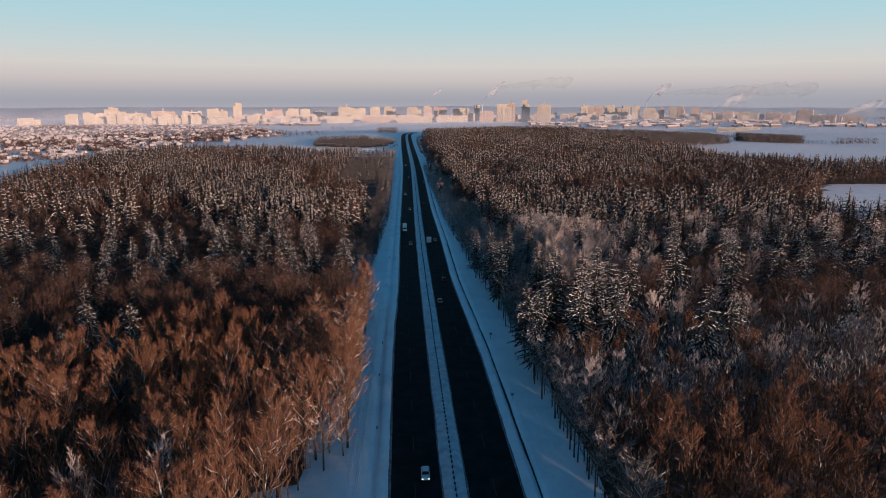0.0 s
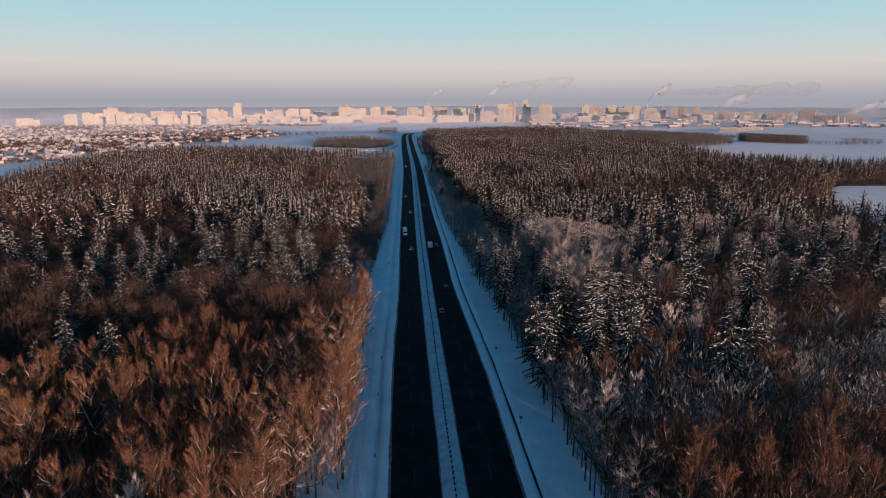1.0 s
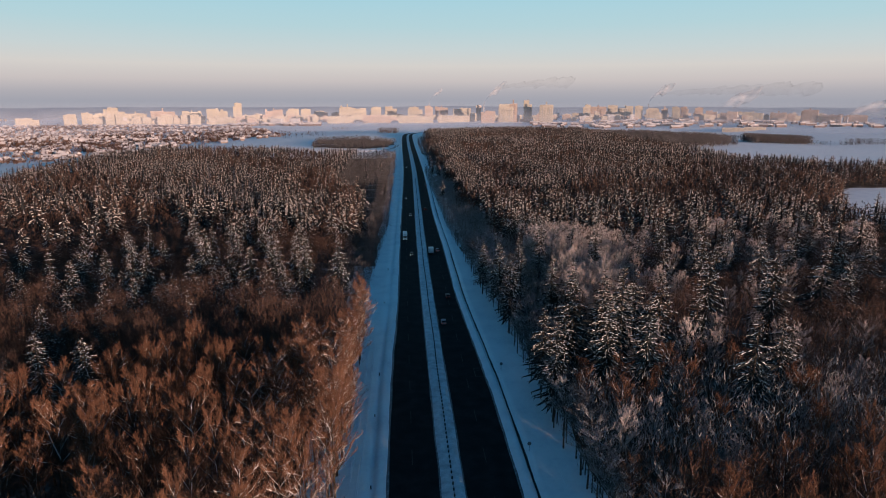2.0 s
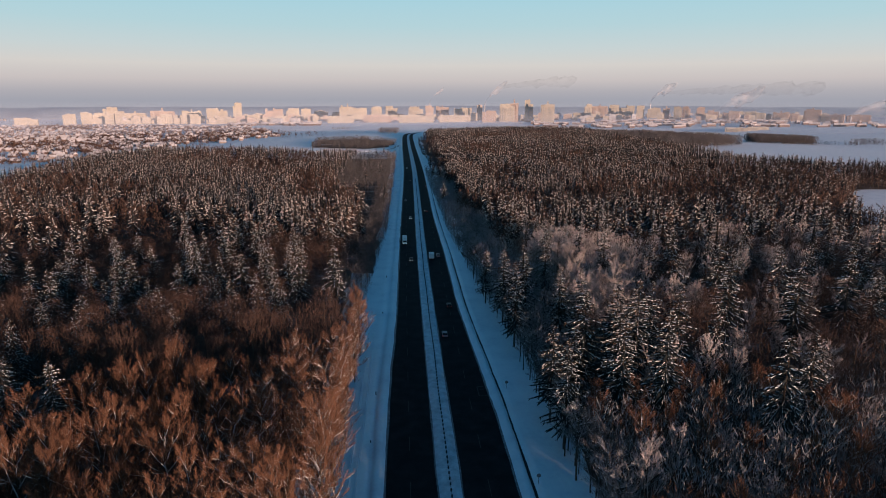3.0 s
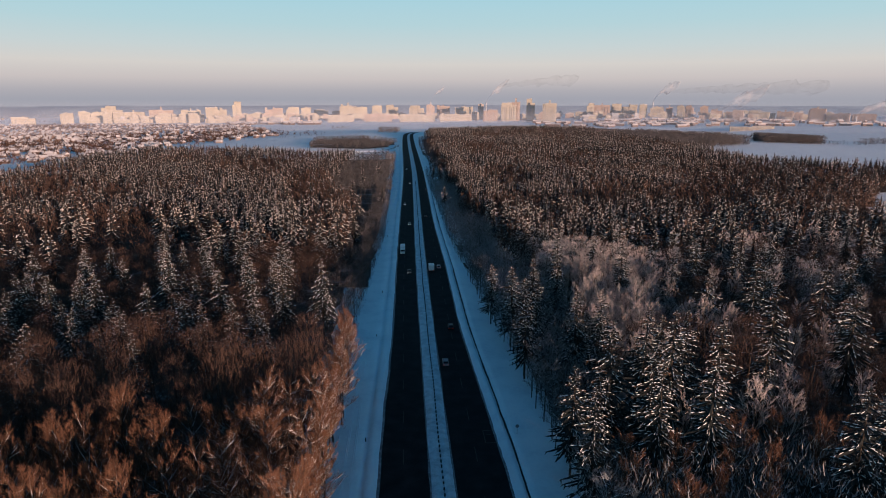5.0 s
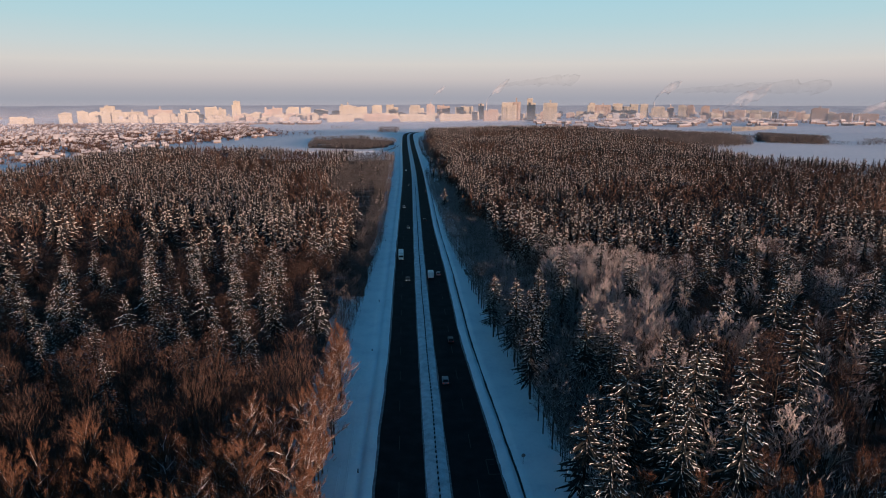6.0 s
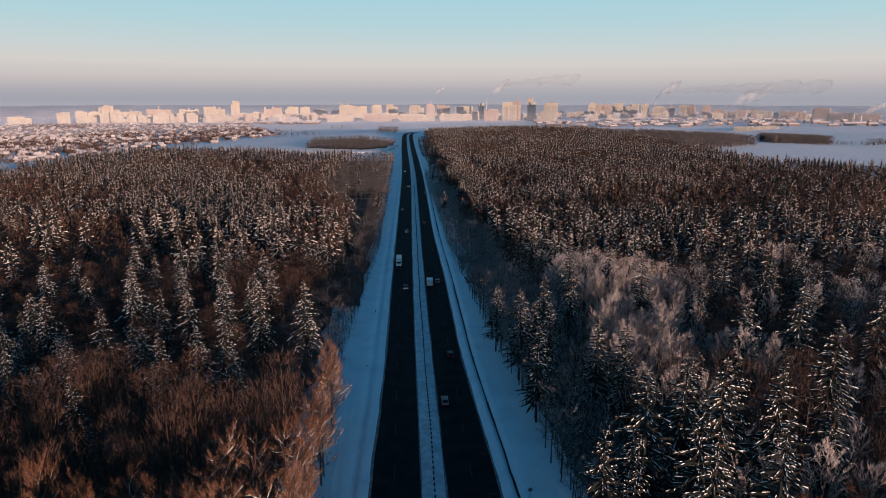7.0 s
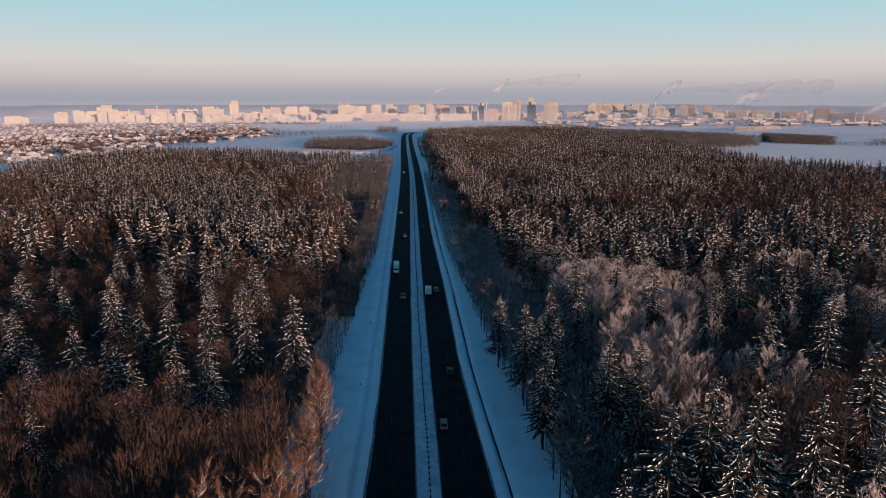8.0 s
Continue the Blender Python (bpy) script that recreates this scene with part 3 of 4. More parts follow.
WOOD_L = [(-900, -200), (-900, 560), (-352, 568), (-368, 691), (-363, 814), (-333, 960), (-215, 936), (-115, 875), (-8, 890), (-8, 720), (-9, 405), (-12.5, 315), (-15.3, 245), (-15, 200), (-14, 150), (-15, 135), (-20.5, 112), (-26, 95), (-26, -200)]
WOOD_R = [(38.5, -200), (38.8, 106), (37.4, 125), (37, 225), (36, 245), (33.3, 290), (30.2, 350), (28.5, 390), (27.5, 500), (26, 640), (25.5, 705), (32, 725), (34.5, 830), (30, 960), (29.5, 1090), (33, 1250), (70, 1470), (300, 1700), (410, 1600), (430, 1130), (420, 800), (470, 690), (700, 660), (900, 640), (900, -200)]
FIELD = [(290, 395), (335, 470), (404, 556), (900, 545), (900, 340), (430, 345), (310, 372)]
# single spruces that stand out: (x, y, height of the top)
RIGHT_SPRUCES = [(37.2, 160, 30), (37.0, 172.7, 23.5), (92.5, 158, 31), (44, 240.5, 31), (59, 191, 31), (60.2, 179.8, 35), (60.9, 162.8, 32.5), (94, 198, 34), (113.6, 196.4, 34.5), (126, 225, 32), (51, 163.5, 30.5), (81.5, 150.5, 31), (36.5, 220, 26), (36.5, 243.5, 28), (43.7, 177, 23.5), (81.9, 180.2, 28), (47, 180.5, 32.5), (41.5, 248.8, 22), (67.2, 188.2, 31.7), (71.6, 181, 32.8), (106.2, 227.6, 36), (139.6, 210.8, 33), (53.1, 172.3, 29.6), (33, 264, 23)]
LEFT_SPRUCES = [(-137.5, 293.5, 23), (-80, 273, 28.2), (-70, 154.6, 28), (-43, 239.5, 23.5), (-64.7, 205.6, 22.5), (-110.5, 229, 27), (-88.5, 205, 26), (-49.3, 264.6, 26), (-75.9, 243.8, 24.3), (-52.4, 221, 25.8), (-89.5, 250.8, 17), (-55.4, 282.6, 23), (-83.7, 161, 26.3), (-117.4, 214, 25), (-37.5, 257, 26.7), (-24.5, 255.6, 28)]
NEAR = {"spruce": [], "bare": [], "frost": [], "crusted": [], "hoary": []}
REST = []
cells = {}


def free(x, y, gap):
    k = (int(x // 8), int(y // 8))
    for i in (-1, 0, 1):
        for j in (-1, 0, 1):
            for ox, oy in cells.get((k[0] + i, k[1] + j), ()):
                if (ox - x) ** 2 + (oy - y) ** 2 < gap * gap:
                    return False
    cells.setdefault(k, []).append((x, y))
    return True


def plant():
    for x, y, top in RIGHT_SPRUCES + LEFT_SPRUCES:
        free(x, y, 0.5)
        NEAR["spruce"].append((x, y, top - ground_z(x, y)))
    rng = random.Random(3)
    for i in range(46):
        x, y = rng.uniform(-33, -15.5), rng.uniform(116, 190)
        if free(x, y, 3.0):
            NEAR["crusted"].append((x, y, rng.uniform(18, 22)))
    for i in range(34):
        x, y = -13.6 - 0.02 * i + rng.uniform(-1.6, 1.2), 124 + i * 3.3 + rng.uniform(-1, 1)
        if free(x, y, 1.5):
            NEAR["crusted" if i % 2 == 0 else "bare"].append((x, y, rng.uniform(14, 21)))
    for i in range(96):
        y = 88 + i * 2.5 + rng.uniform(-1.0, 1.0)
        x = float(np.interp(y, (106, 125, 225, 290, 350), (38.6, 37.3, 36.2, 33, 30))) + rng.uniform(-0.6, 1.5 + 3.0 * (i % 2))
        if free(x, y, 2.0):
            NEAR["hoary"].append((x, y, rng.uniform(14, 21) if y < 150 else rng.uniform(10, 16)))
    def sow(count, x0, x1, y0, y1, gap, fan):
        for _ in range(count):
            x, y = rng.uniform(x0, x1), rng.uniform(y0, y1)
            if fan and abs(x - 0.068 * y) > 0.78 * max(y, 0) + 90:
                continue
            if not (inside(WOOD_L, x, y) or inside(WOOD_R, x, y)) or inside(FIELD, x, y):
                continue
            # below y 60 the trees are unseen: mostly spruces, added to block the sun
            s, f = mix_at(x, y) if y > 60 else (0.8, 0.0)
            k = rng.random()
            if ((x - 119) / 19) ** 2 + ((y - 138) / 12) ** 2 < 1 and rng.random() < 0.8:
                continue
            kind = "spruce" if k < s else "frost" if k < s + f else "bare"
            g = gap * rng.uniform(0.8, 1.15) * ((1.7 if x < 0 else 1.5) if kind == "spruce" and 100 < y < 430 else 0.82 if kind == "bare" and x < 0 and 120 < y < 215 else 1.08 if 230 < y < 430 else 0.92 if y >= 430 else 1.0)
            if free(x, y, g):
                if kind == "bare" and (y > 215 and -42 + 15 * smooth(280, 330, y) - 38 * smooth(470, 600, y) < x < -8 or y > 166 and 24 < x < 58 - 9 * smooth(330, 420, y) + 8 * math.sin(y * 0.05)):
                    kind = "grey"
                h = {"spruce": rng.uniform(12, 15) if y < 60 else rng.uniform(22, 29) if x > 0 and y < 300 else rng.uniform(19, 24.5) if y < 430 else rng.uniform(19, 25), "frost": rng.uniform(13, 24), "bare": rng.uniform(20, 27) if x < 0 and y < 225 else rng.uniform(15, 21) if 115 < y < 168 else rng.uniform(18, 25), "grey": rng.uniform(11, 17) if 0 < x and y < 330 else rng.uniform(8, 13) if x > 0 else rng.uniform(6, 9) if y < 560 else rng.uniform(13, 17)}[kind] * (0.82 if y > 430 else 1.0)
                if kind == "bare" and y > 225:
                    h *= 0.5 if x < -95 and 340 < y < 415 else 0.68 if y < 430 else 0.8
                # lowered so that the low sun reaches the trees beyond
                if x > 39 and 60 < y < 95:
                    h *= 0.8
                REST.append((x, y, h, kind))
    # dense unseen rows, added to keep the low sun off the road
    sow(2200, 39, 55, -230, 66, 3.0, False)
    sow(11000, -330, 330, -160, 340, 4.6, True)
    sow(12000, 20, 75, 205, 900, 3.2, True)
    sow(150000, -900, 900, 230, 950, 4.1, True)
    sow(60000, 30, 560, 900, 1720, 4.8, True)


plant()
# the trees that the camera passes nearest stand as things of their own
REST.sort(key=lambda p: math.hypot(p[0] - 5, p[1] - 60) if p[1] > 66 else 1e6 + abs(p[0]))
LIMIT = {"spruce": 170, "bare": 200, "frost": 150}
far = []
for x, y, h, kind in REST:
    if kind in LIMIT and len(NEAR[kind]) < LIMIT[kind] and y > 66 and abs(x - 0.068 * y) < 0.74 * y + 14:
        NEAR[kind].append((x, y, h))
    else:
        far.append((x, y, h, kind))

for kind, models in (("spruce", SPRUCES), ("bare", BROWNS), ("crusted", CRUSTED), ("hoary", HOARIES), ("frost", FROSTS)):
    heights = [max(c[2] for o in m.children for c in o.bound_box) for m in models]
    for i, (x, y, h) in enumerate(NEAR[kind]):
        k = (i * 7 + int(x * 3)) % len(models)
        s = h / heights[k]
        m = pose(x, y, ground_z(x, y) - 0.1, 0, 0, (i * 137) % 360) @ Matrix.Diagonal((s * (0.92 + 0.02 * (i % 9)), s * (0.92 + 0.02 * (i % 9)), s, 1))
        if i < len(models):
            k, m = i, pose(x, y, ground_z(x, y) - 0.1)
            models[k].matrix_basis = m
        else:
            tree = copy_thing(models[k], pose(0, 0, 0))
            tree.matrix_basis = m


def forest(name, label, places, mats, templates):
    """Many simple trees joined into one mesh. templates: (vertices, quads, tris, material index)"""
    allv, allf, alli, base = [], [], [], 0
    for n, (x, y, h) in enumerate(places):
        v, f, idx = templates[(n * 5 + int(abs(x))) % len(templates)]
        a = (n * 2.399) % 6.283
        c, s = math.cos(a), math.sin(a)
        p = v * np.array([1.0, 1.0, 1.0]) * (h / 24.0)
        q = np.empty_like(p)
        q[:, 0], q[:, 1], q[:, 2] = p[:, 0] * c - p[:, 1] * s + x, p[:, 0] * s + p[:, 1] * c + y, p[:, 2] + ground_z(x, y)
        allv.append(q)
        allf.append(f + base)
        alli.append(idx)
        base += len(v)
    v, f, idx = np.concatenate(allv), np.concatenate(allf), np.concatenate(alli)
    me = bpy.data.meshes.new(name)
    me.vertices.add(len(v))
    me.vertices.foreach_set("co", v.astype(np.float32).ravel())
    me.loops.add(len(f) * 3)
    me.loops.foreach_set("vertex_index", f.astype(np.int32).ravel())
    me.polygons.add(len(f))
    me.polygons.foreach_set("loop_start", np.arange(0, len(f) * 3, 3, dtype=np.int32))
    me.polygons.foreach_set("material_index", idx.astype(np.int32))
    for m in mats:
        me.materials.append(m)
    me.update(calc_edges=True)
    return tagged(new(name, me), label, "forest", kind="stuff")


def template(shapes):
    v, f, idx = [], [], []
    for k, sh in enumerate(shapes):
        base = len(v)
        v += [tuple(p) for p in sh.v]
        for face in sh.f:
            for i in range(1, len(face) - 1):
                f.append((base + face[0], base + face[i], base + face[i + 1]))
                idx.append(k)
    return np.array(v, dtype=float), np.array(f), np.array(idx)


def bough_tree(h, r, whorls, boughs, share, low, snow_w):
    """A spruce farther off: whorls of drooping folded boughs round a dark core, with streaks of snow lying along them."""
    crown, snow, cones = Shape(), Shape(), Shape()
    crown.tube([(0, 0, -0.5), (0, 0, h * (low + 0.1))], [h * 0.011, h * 0.008], 3)
    core = [Vector((math.cos(a) * r * 0.2, math.sin(a) * r * 0.2, h * low)) for a in np.arange(5) * 1.2566]
    for k in range(5):
        crown.tri(tuple(core[k]), tuple(core[(k + 1) % 5]), (0, 0, h))
    for i in range(whorls):
        u = min(0.97, max(0.0, (i + RNG.uniform(-0.25, 0.25)) / whorls))
        z = h * (low + (1 - low) * u)
        reach = r * (1 - u) ** 0.74 * RNG.uniform(0.88, 1.1) + 0.25
        count = max(3, int(round(boughs * (0.5 + 0.5 * (1 - u)))))
        turn = RNG.uniform(0, 6.28)
        for k in range(count):
            az = turn + 6.283 * (k + RNG.uniform(-0.4, 0.4)) / count
            d, e = Vector((math.cos(az), math.sin(az), 0)), Vector((-math.sin(az), math.cos(az), 0))
            length = reach * RNG.uniform(0.45, 1.18)
            drop = (0.04 + 0.34 * (1 - u) + RNG.uniform(-0.1, 0.1)) * length
            root = Vector((0, 0, z + RNG.uniform(-0.6, 0.6) * h * (1 - low) / whorls))
            tip = root + d * length - Vector((0, 0, drop))
            w = 0.13 * length + 0.14
            mid = root.lerp(tip, 0.62) - Vector((0, 0, 0.55 * w))
            leaf = cones if RNG.uniform() < 1.1 * (z / h - 0.45) else crown
            leaf.tri(tuple(root), tuple(mid + e * w), tuple(tip))
            leaf.tri(tuple(root), tuple(tip), tuple(mid - e * w))
            if RNG.uniform() < share:
                v = snow_w * RNG.uniform(0.6, 1.35)
                a, t = root.lerp(tip, RNG.uniform(0.2, 0.6)) + Vector((0, 0, 0.1)), root.lerp(tip, RNG.uniform(0.94, 1.06))
                b = a.lerp(t, 0.82) + Vector((0, 0, 0.2 + 0.4 * v))
                left, right = t + e * v - Vector((0, 0, 0.6 * v)), t - e * v - Vector((0, 0, 0.6 * v))
                snow.tri(tuple(a), tuple(left), tuple(b))
                snow.tri(tuple(a), tuple(b), tuple(right))
                snow.tri(tuple(b), tuple(left), tuple(right))
    return crown, snow, cones


def fuzz_tree(h, spread, count, width, reach_up, short=0.07):
    """A far leafless tree: trunk and many upright slivers, from short to twice as long for its height."""
    wood, fine = Shape(), Shape()
    wood.tube([(0, 0, -0.5), (0, 0, h * 0.8)], [h * 0.011, 0.05], 3)
    for i in range(count):
        u = RNG.uniform(reach_up, 0.92)
        a = RNG.uniform(0, 6.28)
        reach = spread * math.sin(min(1, max(0.05, u - 0.22) * 1.35) * math.pi) ** 0.6 * RNG.uniform(0.25, 1.0)
        p = Vector((math.cos(a) * reach, math.sin(a) * reach, h * u))
        g = Vector((math.cos(a) * 0.4, math.sin(a) * 0.4, 1.1)) + Vector(RNG.uniform(-0.6, 0.6, 3))
        g = g.normalized() * RNG.uniform(short, short * 2.1) * h
        side = g.cross(Vector(RNG.uniform(-1, 1, 3))).normalized() * width
        fine.tri(tuple(p - side), tuple(p + side), tuple(p + g))
    return wood, fine


MID_S = [template(bough_tree(24, 6.4, 16, 10, 0.5, 0.1, 0.18)) for _ in range(7)]
MID_B = [template(fuzz_tree(24, 5.4, 820, 0.037, 0.3, 0.038)) for _ in range(4)]
FILL = [template(fuzz_tree(24, 7.0, 104, 0.12, 0.25, 0.055)) for _ in range(6)]
BACK_S = [template(bough_tree(24, 5.6, 7, 7, 0.42, 0.45, 0.30)) for _ in range(6)]
FAR_S = [template(bough_tree(24, 5.2, 4, 4, 0.5, 0.6, 0.42)) for _ in range(6)]
FAR_B = [template(fuzz_tree(24, 4.4, 17, 0.66, 0.3)) for _ in range(6)]


def of(kinds, near, y0=-1000, y1=9000):
    out = []
    for x, y, h, kind in far:
        if not y0 <= y < y1:
            continue
        mid = (-30 < y <= 66 and abs(x - 10) < 60) or 66 < y < (700 if kind == "grey" else 420 if kind == "spruce" else 340) and abs(x - 0.068 * y) < 0.74 * y + 14
        if kind in kinds and bool(mid) == near:
            out.append((x, y, h))
    return out


forest("spruce_wood", "dark snowy spruces standing close together", of(("spruce",), True), [NEEDLE_FAR, BOUGH_SNOW, CONES], MID_S)
forest("bare_wood", "leafless brown trees standing close together", of(("bare",), True), [BARK, TWIG_FAR], MID_B)
forest("frosted_wood", "leafless trees pale with hoarfrost", of(("frost",), True) or [(90, 300, 20)], [BARK, FROST], MID_B)
GREY = of(("grey",), True)
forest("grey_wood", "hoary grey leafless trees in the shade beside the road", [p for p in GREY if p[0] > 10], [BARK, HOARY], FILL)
# left of the road and far off, darker twigs stand in for shade
forest("grey_wood", "leafless trees beside the road, twigs darkened to stand in for shade", [p for p in GREY if p[0] <= 10], [BARK, SHRUB], FILL)
forest("far_grey_wood", "far leafless trees beside the road, dark grey standing in for shade", of(("grey",), False), [BARK, SHRUB], FAR_B)
forest("far_spruce_wood", "dark spruce wood with snow on the crowns", of(("spruce",), False, 60, 720), [NEEDLE_FAR, DUSTED, CONES], BACK_S)
forest("far_spruce_wood", "far snowy spruce wood, and unseen trees added to block the sun", of(("spruce",), False, 720) + of(("spruce",), False, -1000, 60), [NEEDLE_FAR, DUSTED, CONES], FAR_S)
forest("far_bare_wood", "far leafless brown wood", of(("bare", "frost"), False), [BARK, TWIG_FAR], FAR_B)
# younger leafless trees that fill the gaps below the crowns


def fillers():
    rng = random.Random(14)
    taken, out, edge = {}, [], []
    for n in range(36000):
        if n < 10000:
            y = rng.uniform(190, 620)
            x = rng.uniform(-20, -7.5) if n % 2 else rng.uniform(26, 52)
            h, gap = rng.uniform(5, 10), 2.0
        else:
            x, y = rng.uniform(-330, 330), rng.uniform(66, 430)
            h, gap = (rng.uniform(13, 20), 2.9) if y < 150 else (rng.uniform(13, 19), 3.3) if y < (215 if x < 0 else 165) else (rng.uniform(7, 12), 4.5)
        if abs(x - 0.068 * y) > 0.74 * y + 12 or not (inside(WOOD_L, x, y) or inside(WOOD_R, x, y)) or inside(FIELD, x, y):
            continue
        k = (int(x // 6), int(y // 6))
        if any((ox - x) ** 2 + (oy - y) ** 2 < gap * gap for i in (-1, 0, 1) for j in (-1, 0, 1) for ox, oy in taken.get((k[0] + i, k[1] + j), ())):
            continue
        taken.setdefault(k, []).append((x, y))
        (edge if n < 10000 else out).append((x, y, h))
    return out, edge


FILLERS, EDGE = fillers()
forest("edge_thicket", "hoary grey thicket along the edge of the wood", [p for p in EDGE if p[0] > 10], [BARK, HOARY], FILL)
# the left thicket has its shade put into darker twigs
forest("edge_thicket", "thicket along the edge of the wood, twigs darkened for shade", [p for p in EDGE if p[0] <= 10], [BARK, SHRUB], FILL)
forest("young_wood", "young leafless brown trees filling the gaps of the wood", [p for p in FILLERS if p[0] < 28 or p[1] < 125], [BARK, TWIG_FAR], FILL)
forest("young_wood", "young leafless trees grey with hoarfrost between the spruces", [p for p in FILLERS if p[0] >= 28 and p[1] >= 125], [BARK, HOARY], FILL)


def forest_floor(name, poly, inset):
    """Dark sheet standing in for the shade under the trees, patchily snowed over."""
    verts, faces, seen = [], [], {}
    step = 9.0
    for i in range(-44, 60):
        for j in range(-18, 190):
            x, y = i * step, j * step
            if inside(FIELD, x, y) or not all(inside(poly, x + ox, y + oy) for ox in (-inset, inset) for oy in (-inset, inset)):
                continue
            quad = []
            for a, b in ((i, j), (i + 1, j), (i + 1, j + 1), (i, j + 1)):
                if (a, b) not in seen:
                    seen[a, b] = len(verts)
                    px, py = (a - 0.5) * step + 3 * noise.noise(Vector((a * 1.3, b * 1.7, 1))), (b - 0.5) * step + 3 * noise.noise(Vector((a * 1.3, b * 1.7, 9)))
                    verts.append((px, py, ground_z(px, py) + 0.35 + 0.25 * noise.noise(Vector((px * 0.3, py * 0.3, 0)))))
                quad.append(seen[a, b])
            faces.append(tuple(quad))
    tagged(new(name, mesh_of(name, verts, faces, [FLOOR_SHADE], shade=True)), "dark brown sheet standing in for shade on the snowy forest floor", "forest floor", kind="structure")


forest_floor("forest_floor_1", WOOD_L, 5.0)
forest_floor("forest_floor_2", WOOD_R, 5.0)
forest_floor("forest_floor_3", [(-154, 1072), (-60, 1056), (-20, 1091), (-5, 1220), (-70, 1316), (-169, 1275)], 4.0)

# undergrowth: saplings and brush between the trunks
BRUSH = [template(fuzz_tree(24, 9.0, 60, 0.28, 0.15)) for _ in range(5)]


def undergrowth():
    rng = random.Random(12)
    out = []
    for _ in range(13000):
        x, y = rng.uniform(-330, 360), rng.uniform(60, 440)
        if abs(x - 0.068 * y) > 0.74 * y + 12:
            continue
        edge = -30 < x < -8 or 29 < x < 52
        if not (inside(WOOD_L, x + 1, y) or inside(WOOD_R, x - 1, y)) or inside(FIELD, x, y):
            continue
        if rng.random() < (0.75 if edge and y > 190 else 0.3):
            out.append((x, y, rng.uniform(4, 9) * (1.25 if edge and y > 190 else 1.0)))
    return out


forest("undergrowth", "grey leafless saplings and brush on the forest floor", undergrowth(), [BARK, SHRUB], BRUSH)


def scatter(poly, count, seed, low, high):
    rng = random.Random(seed)
    xs, ys = [p[0] for p in poly], [p[1] for p in poly]
    out = []
    for _ in range(count):
        x, y = rng.uniform(min(xs), max(xs)), rng.uniform(min(ys), max(ys))
        if inside(poly, x, y):
            out.append((x, y, rng.uniform(low, high)))
    return out


GARDEN = [template(fuzz_tree(24, 15.0, 12, 2.2, 0.1, 0.2)) for _ in range(6)]
COPSE = [template(fuzz_tree(24, 7.5, 34, 0.5, 0.12)) for _ in range(6)]
COPSES = [
    ([(-150, 1075), (-60, 1060), (-22, 1095), (-7, 1220), (-70, 1310), (-165, 1270)], 1500, "wood beside the slip road"),
    ([(425, 1000), (515, 1050), (640, 1165), (665, 1290), (620, 1375), (540, 1410), (480, 1370), (410, 1300)], 3000, "leafless wood at the edge of the fields"),
    ([(715, 1245), (880, 1295), (905, 1370), (790, 1395), (735, 1330)], 1500, "leafless copse between snowy fields"),
    ([(380, 1380), (600, 1400), (560, 1700), (460, 1720), (380, 1640)], 900, "leafless wood beyond the hill"),
    ([(880, 1298), (1000, 1310), (1000, 1325), (880, 1318)], 50, "hedge of leafless trees on a snowy field"),
    ([(960, 1290), (1080, 1330), (1085, 1390), (980, 1370)], 110, "leafless copse on a snowy field"),
    ([(-255, 1345), (-180, 1445), (-170, 1475), (-260, 1385)], 70, "hedge of leafless trees on a snowy field"),
    ([(-245, 2245), (-175, 2245), (-175, 2275), (-245, 2275)], 40, "line of leafless trees on a snowy field"),
    ([(-60, 1560), (-12, 1560), (-5, 1800), (-60, 1800)], 110, "leafless trees beside the road"),
]
for i, (poly, count, words) in enumerate(COPSES):
    forest("copse", "brown " + words, scatter(poly, count, 40 + i, *((7, 10) if count < 100 or i == 0 else (14, 20) if i in (1, 2) else (11, 15))), [BARK, SHRUB], COPSE)
forest("copse", "row of dark spruces on a snowy field", scatter([(690, 1270), (740, 1290), (745, 1330), (690, 1320)], 40, 51, 12, 17), [NEEDLE_FAR, TREE_SNOW, CONES], FAR_S)
BELTS = [
    [(-3600, 2700), (-1500, 3300), (-1500, 3700), (-3600, 3100)], [(-1300, 3800), (500, 3900), (500, 4100), (-1300, 4000)],
    [(700, 3600), (2300, 3000), (2400, 3300), (800, 3900)], [(1900, 2300), (3000, 2000), (3000, 2600), (2000, 2700)], [(650, 2300), (1500, 2250), (1500, 2400), (700, 2450)],
]
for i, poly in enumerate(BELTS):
    forest("far_wood", "far leafless woods on the snowy hills", scatter(poly, 330, 70 + i, 14, 24), [HAZED_TWIG, HAZED_TWIG], FAR_B)


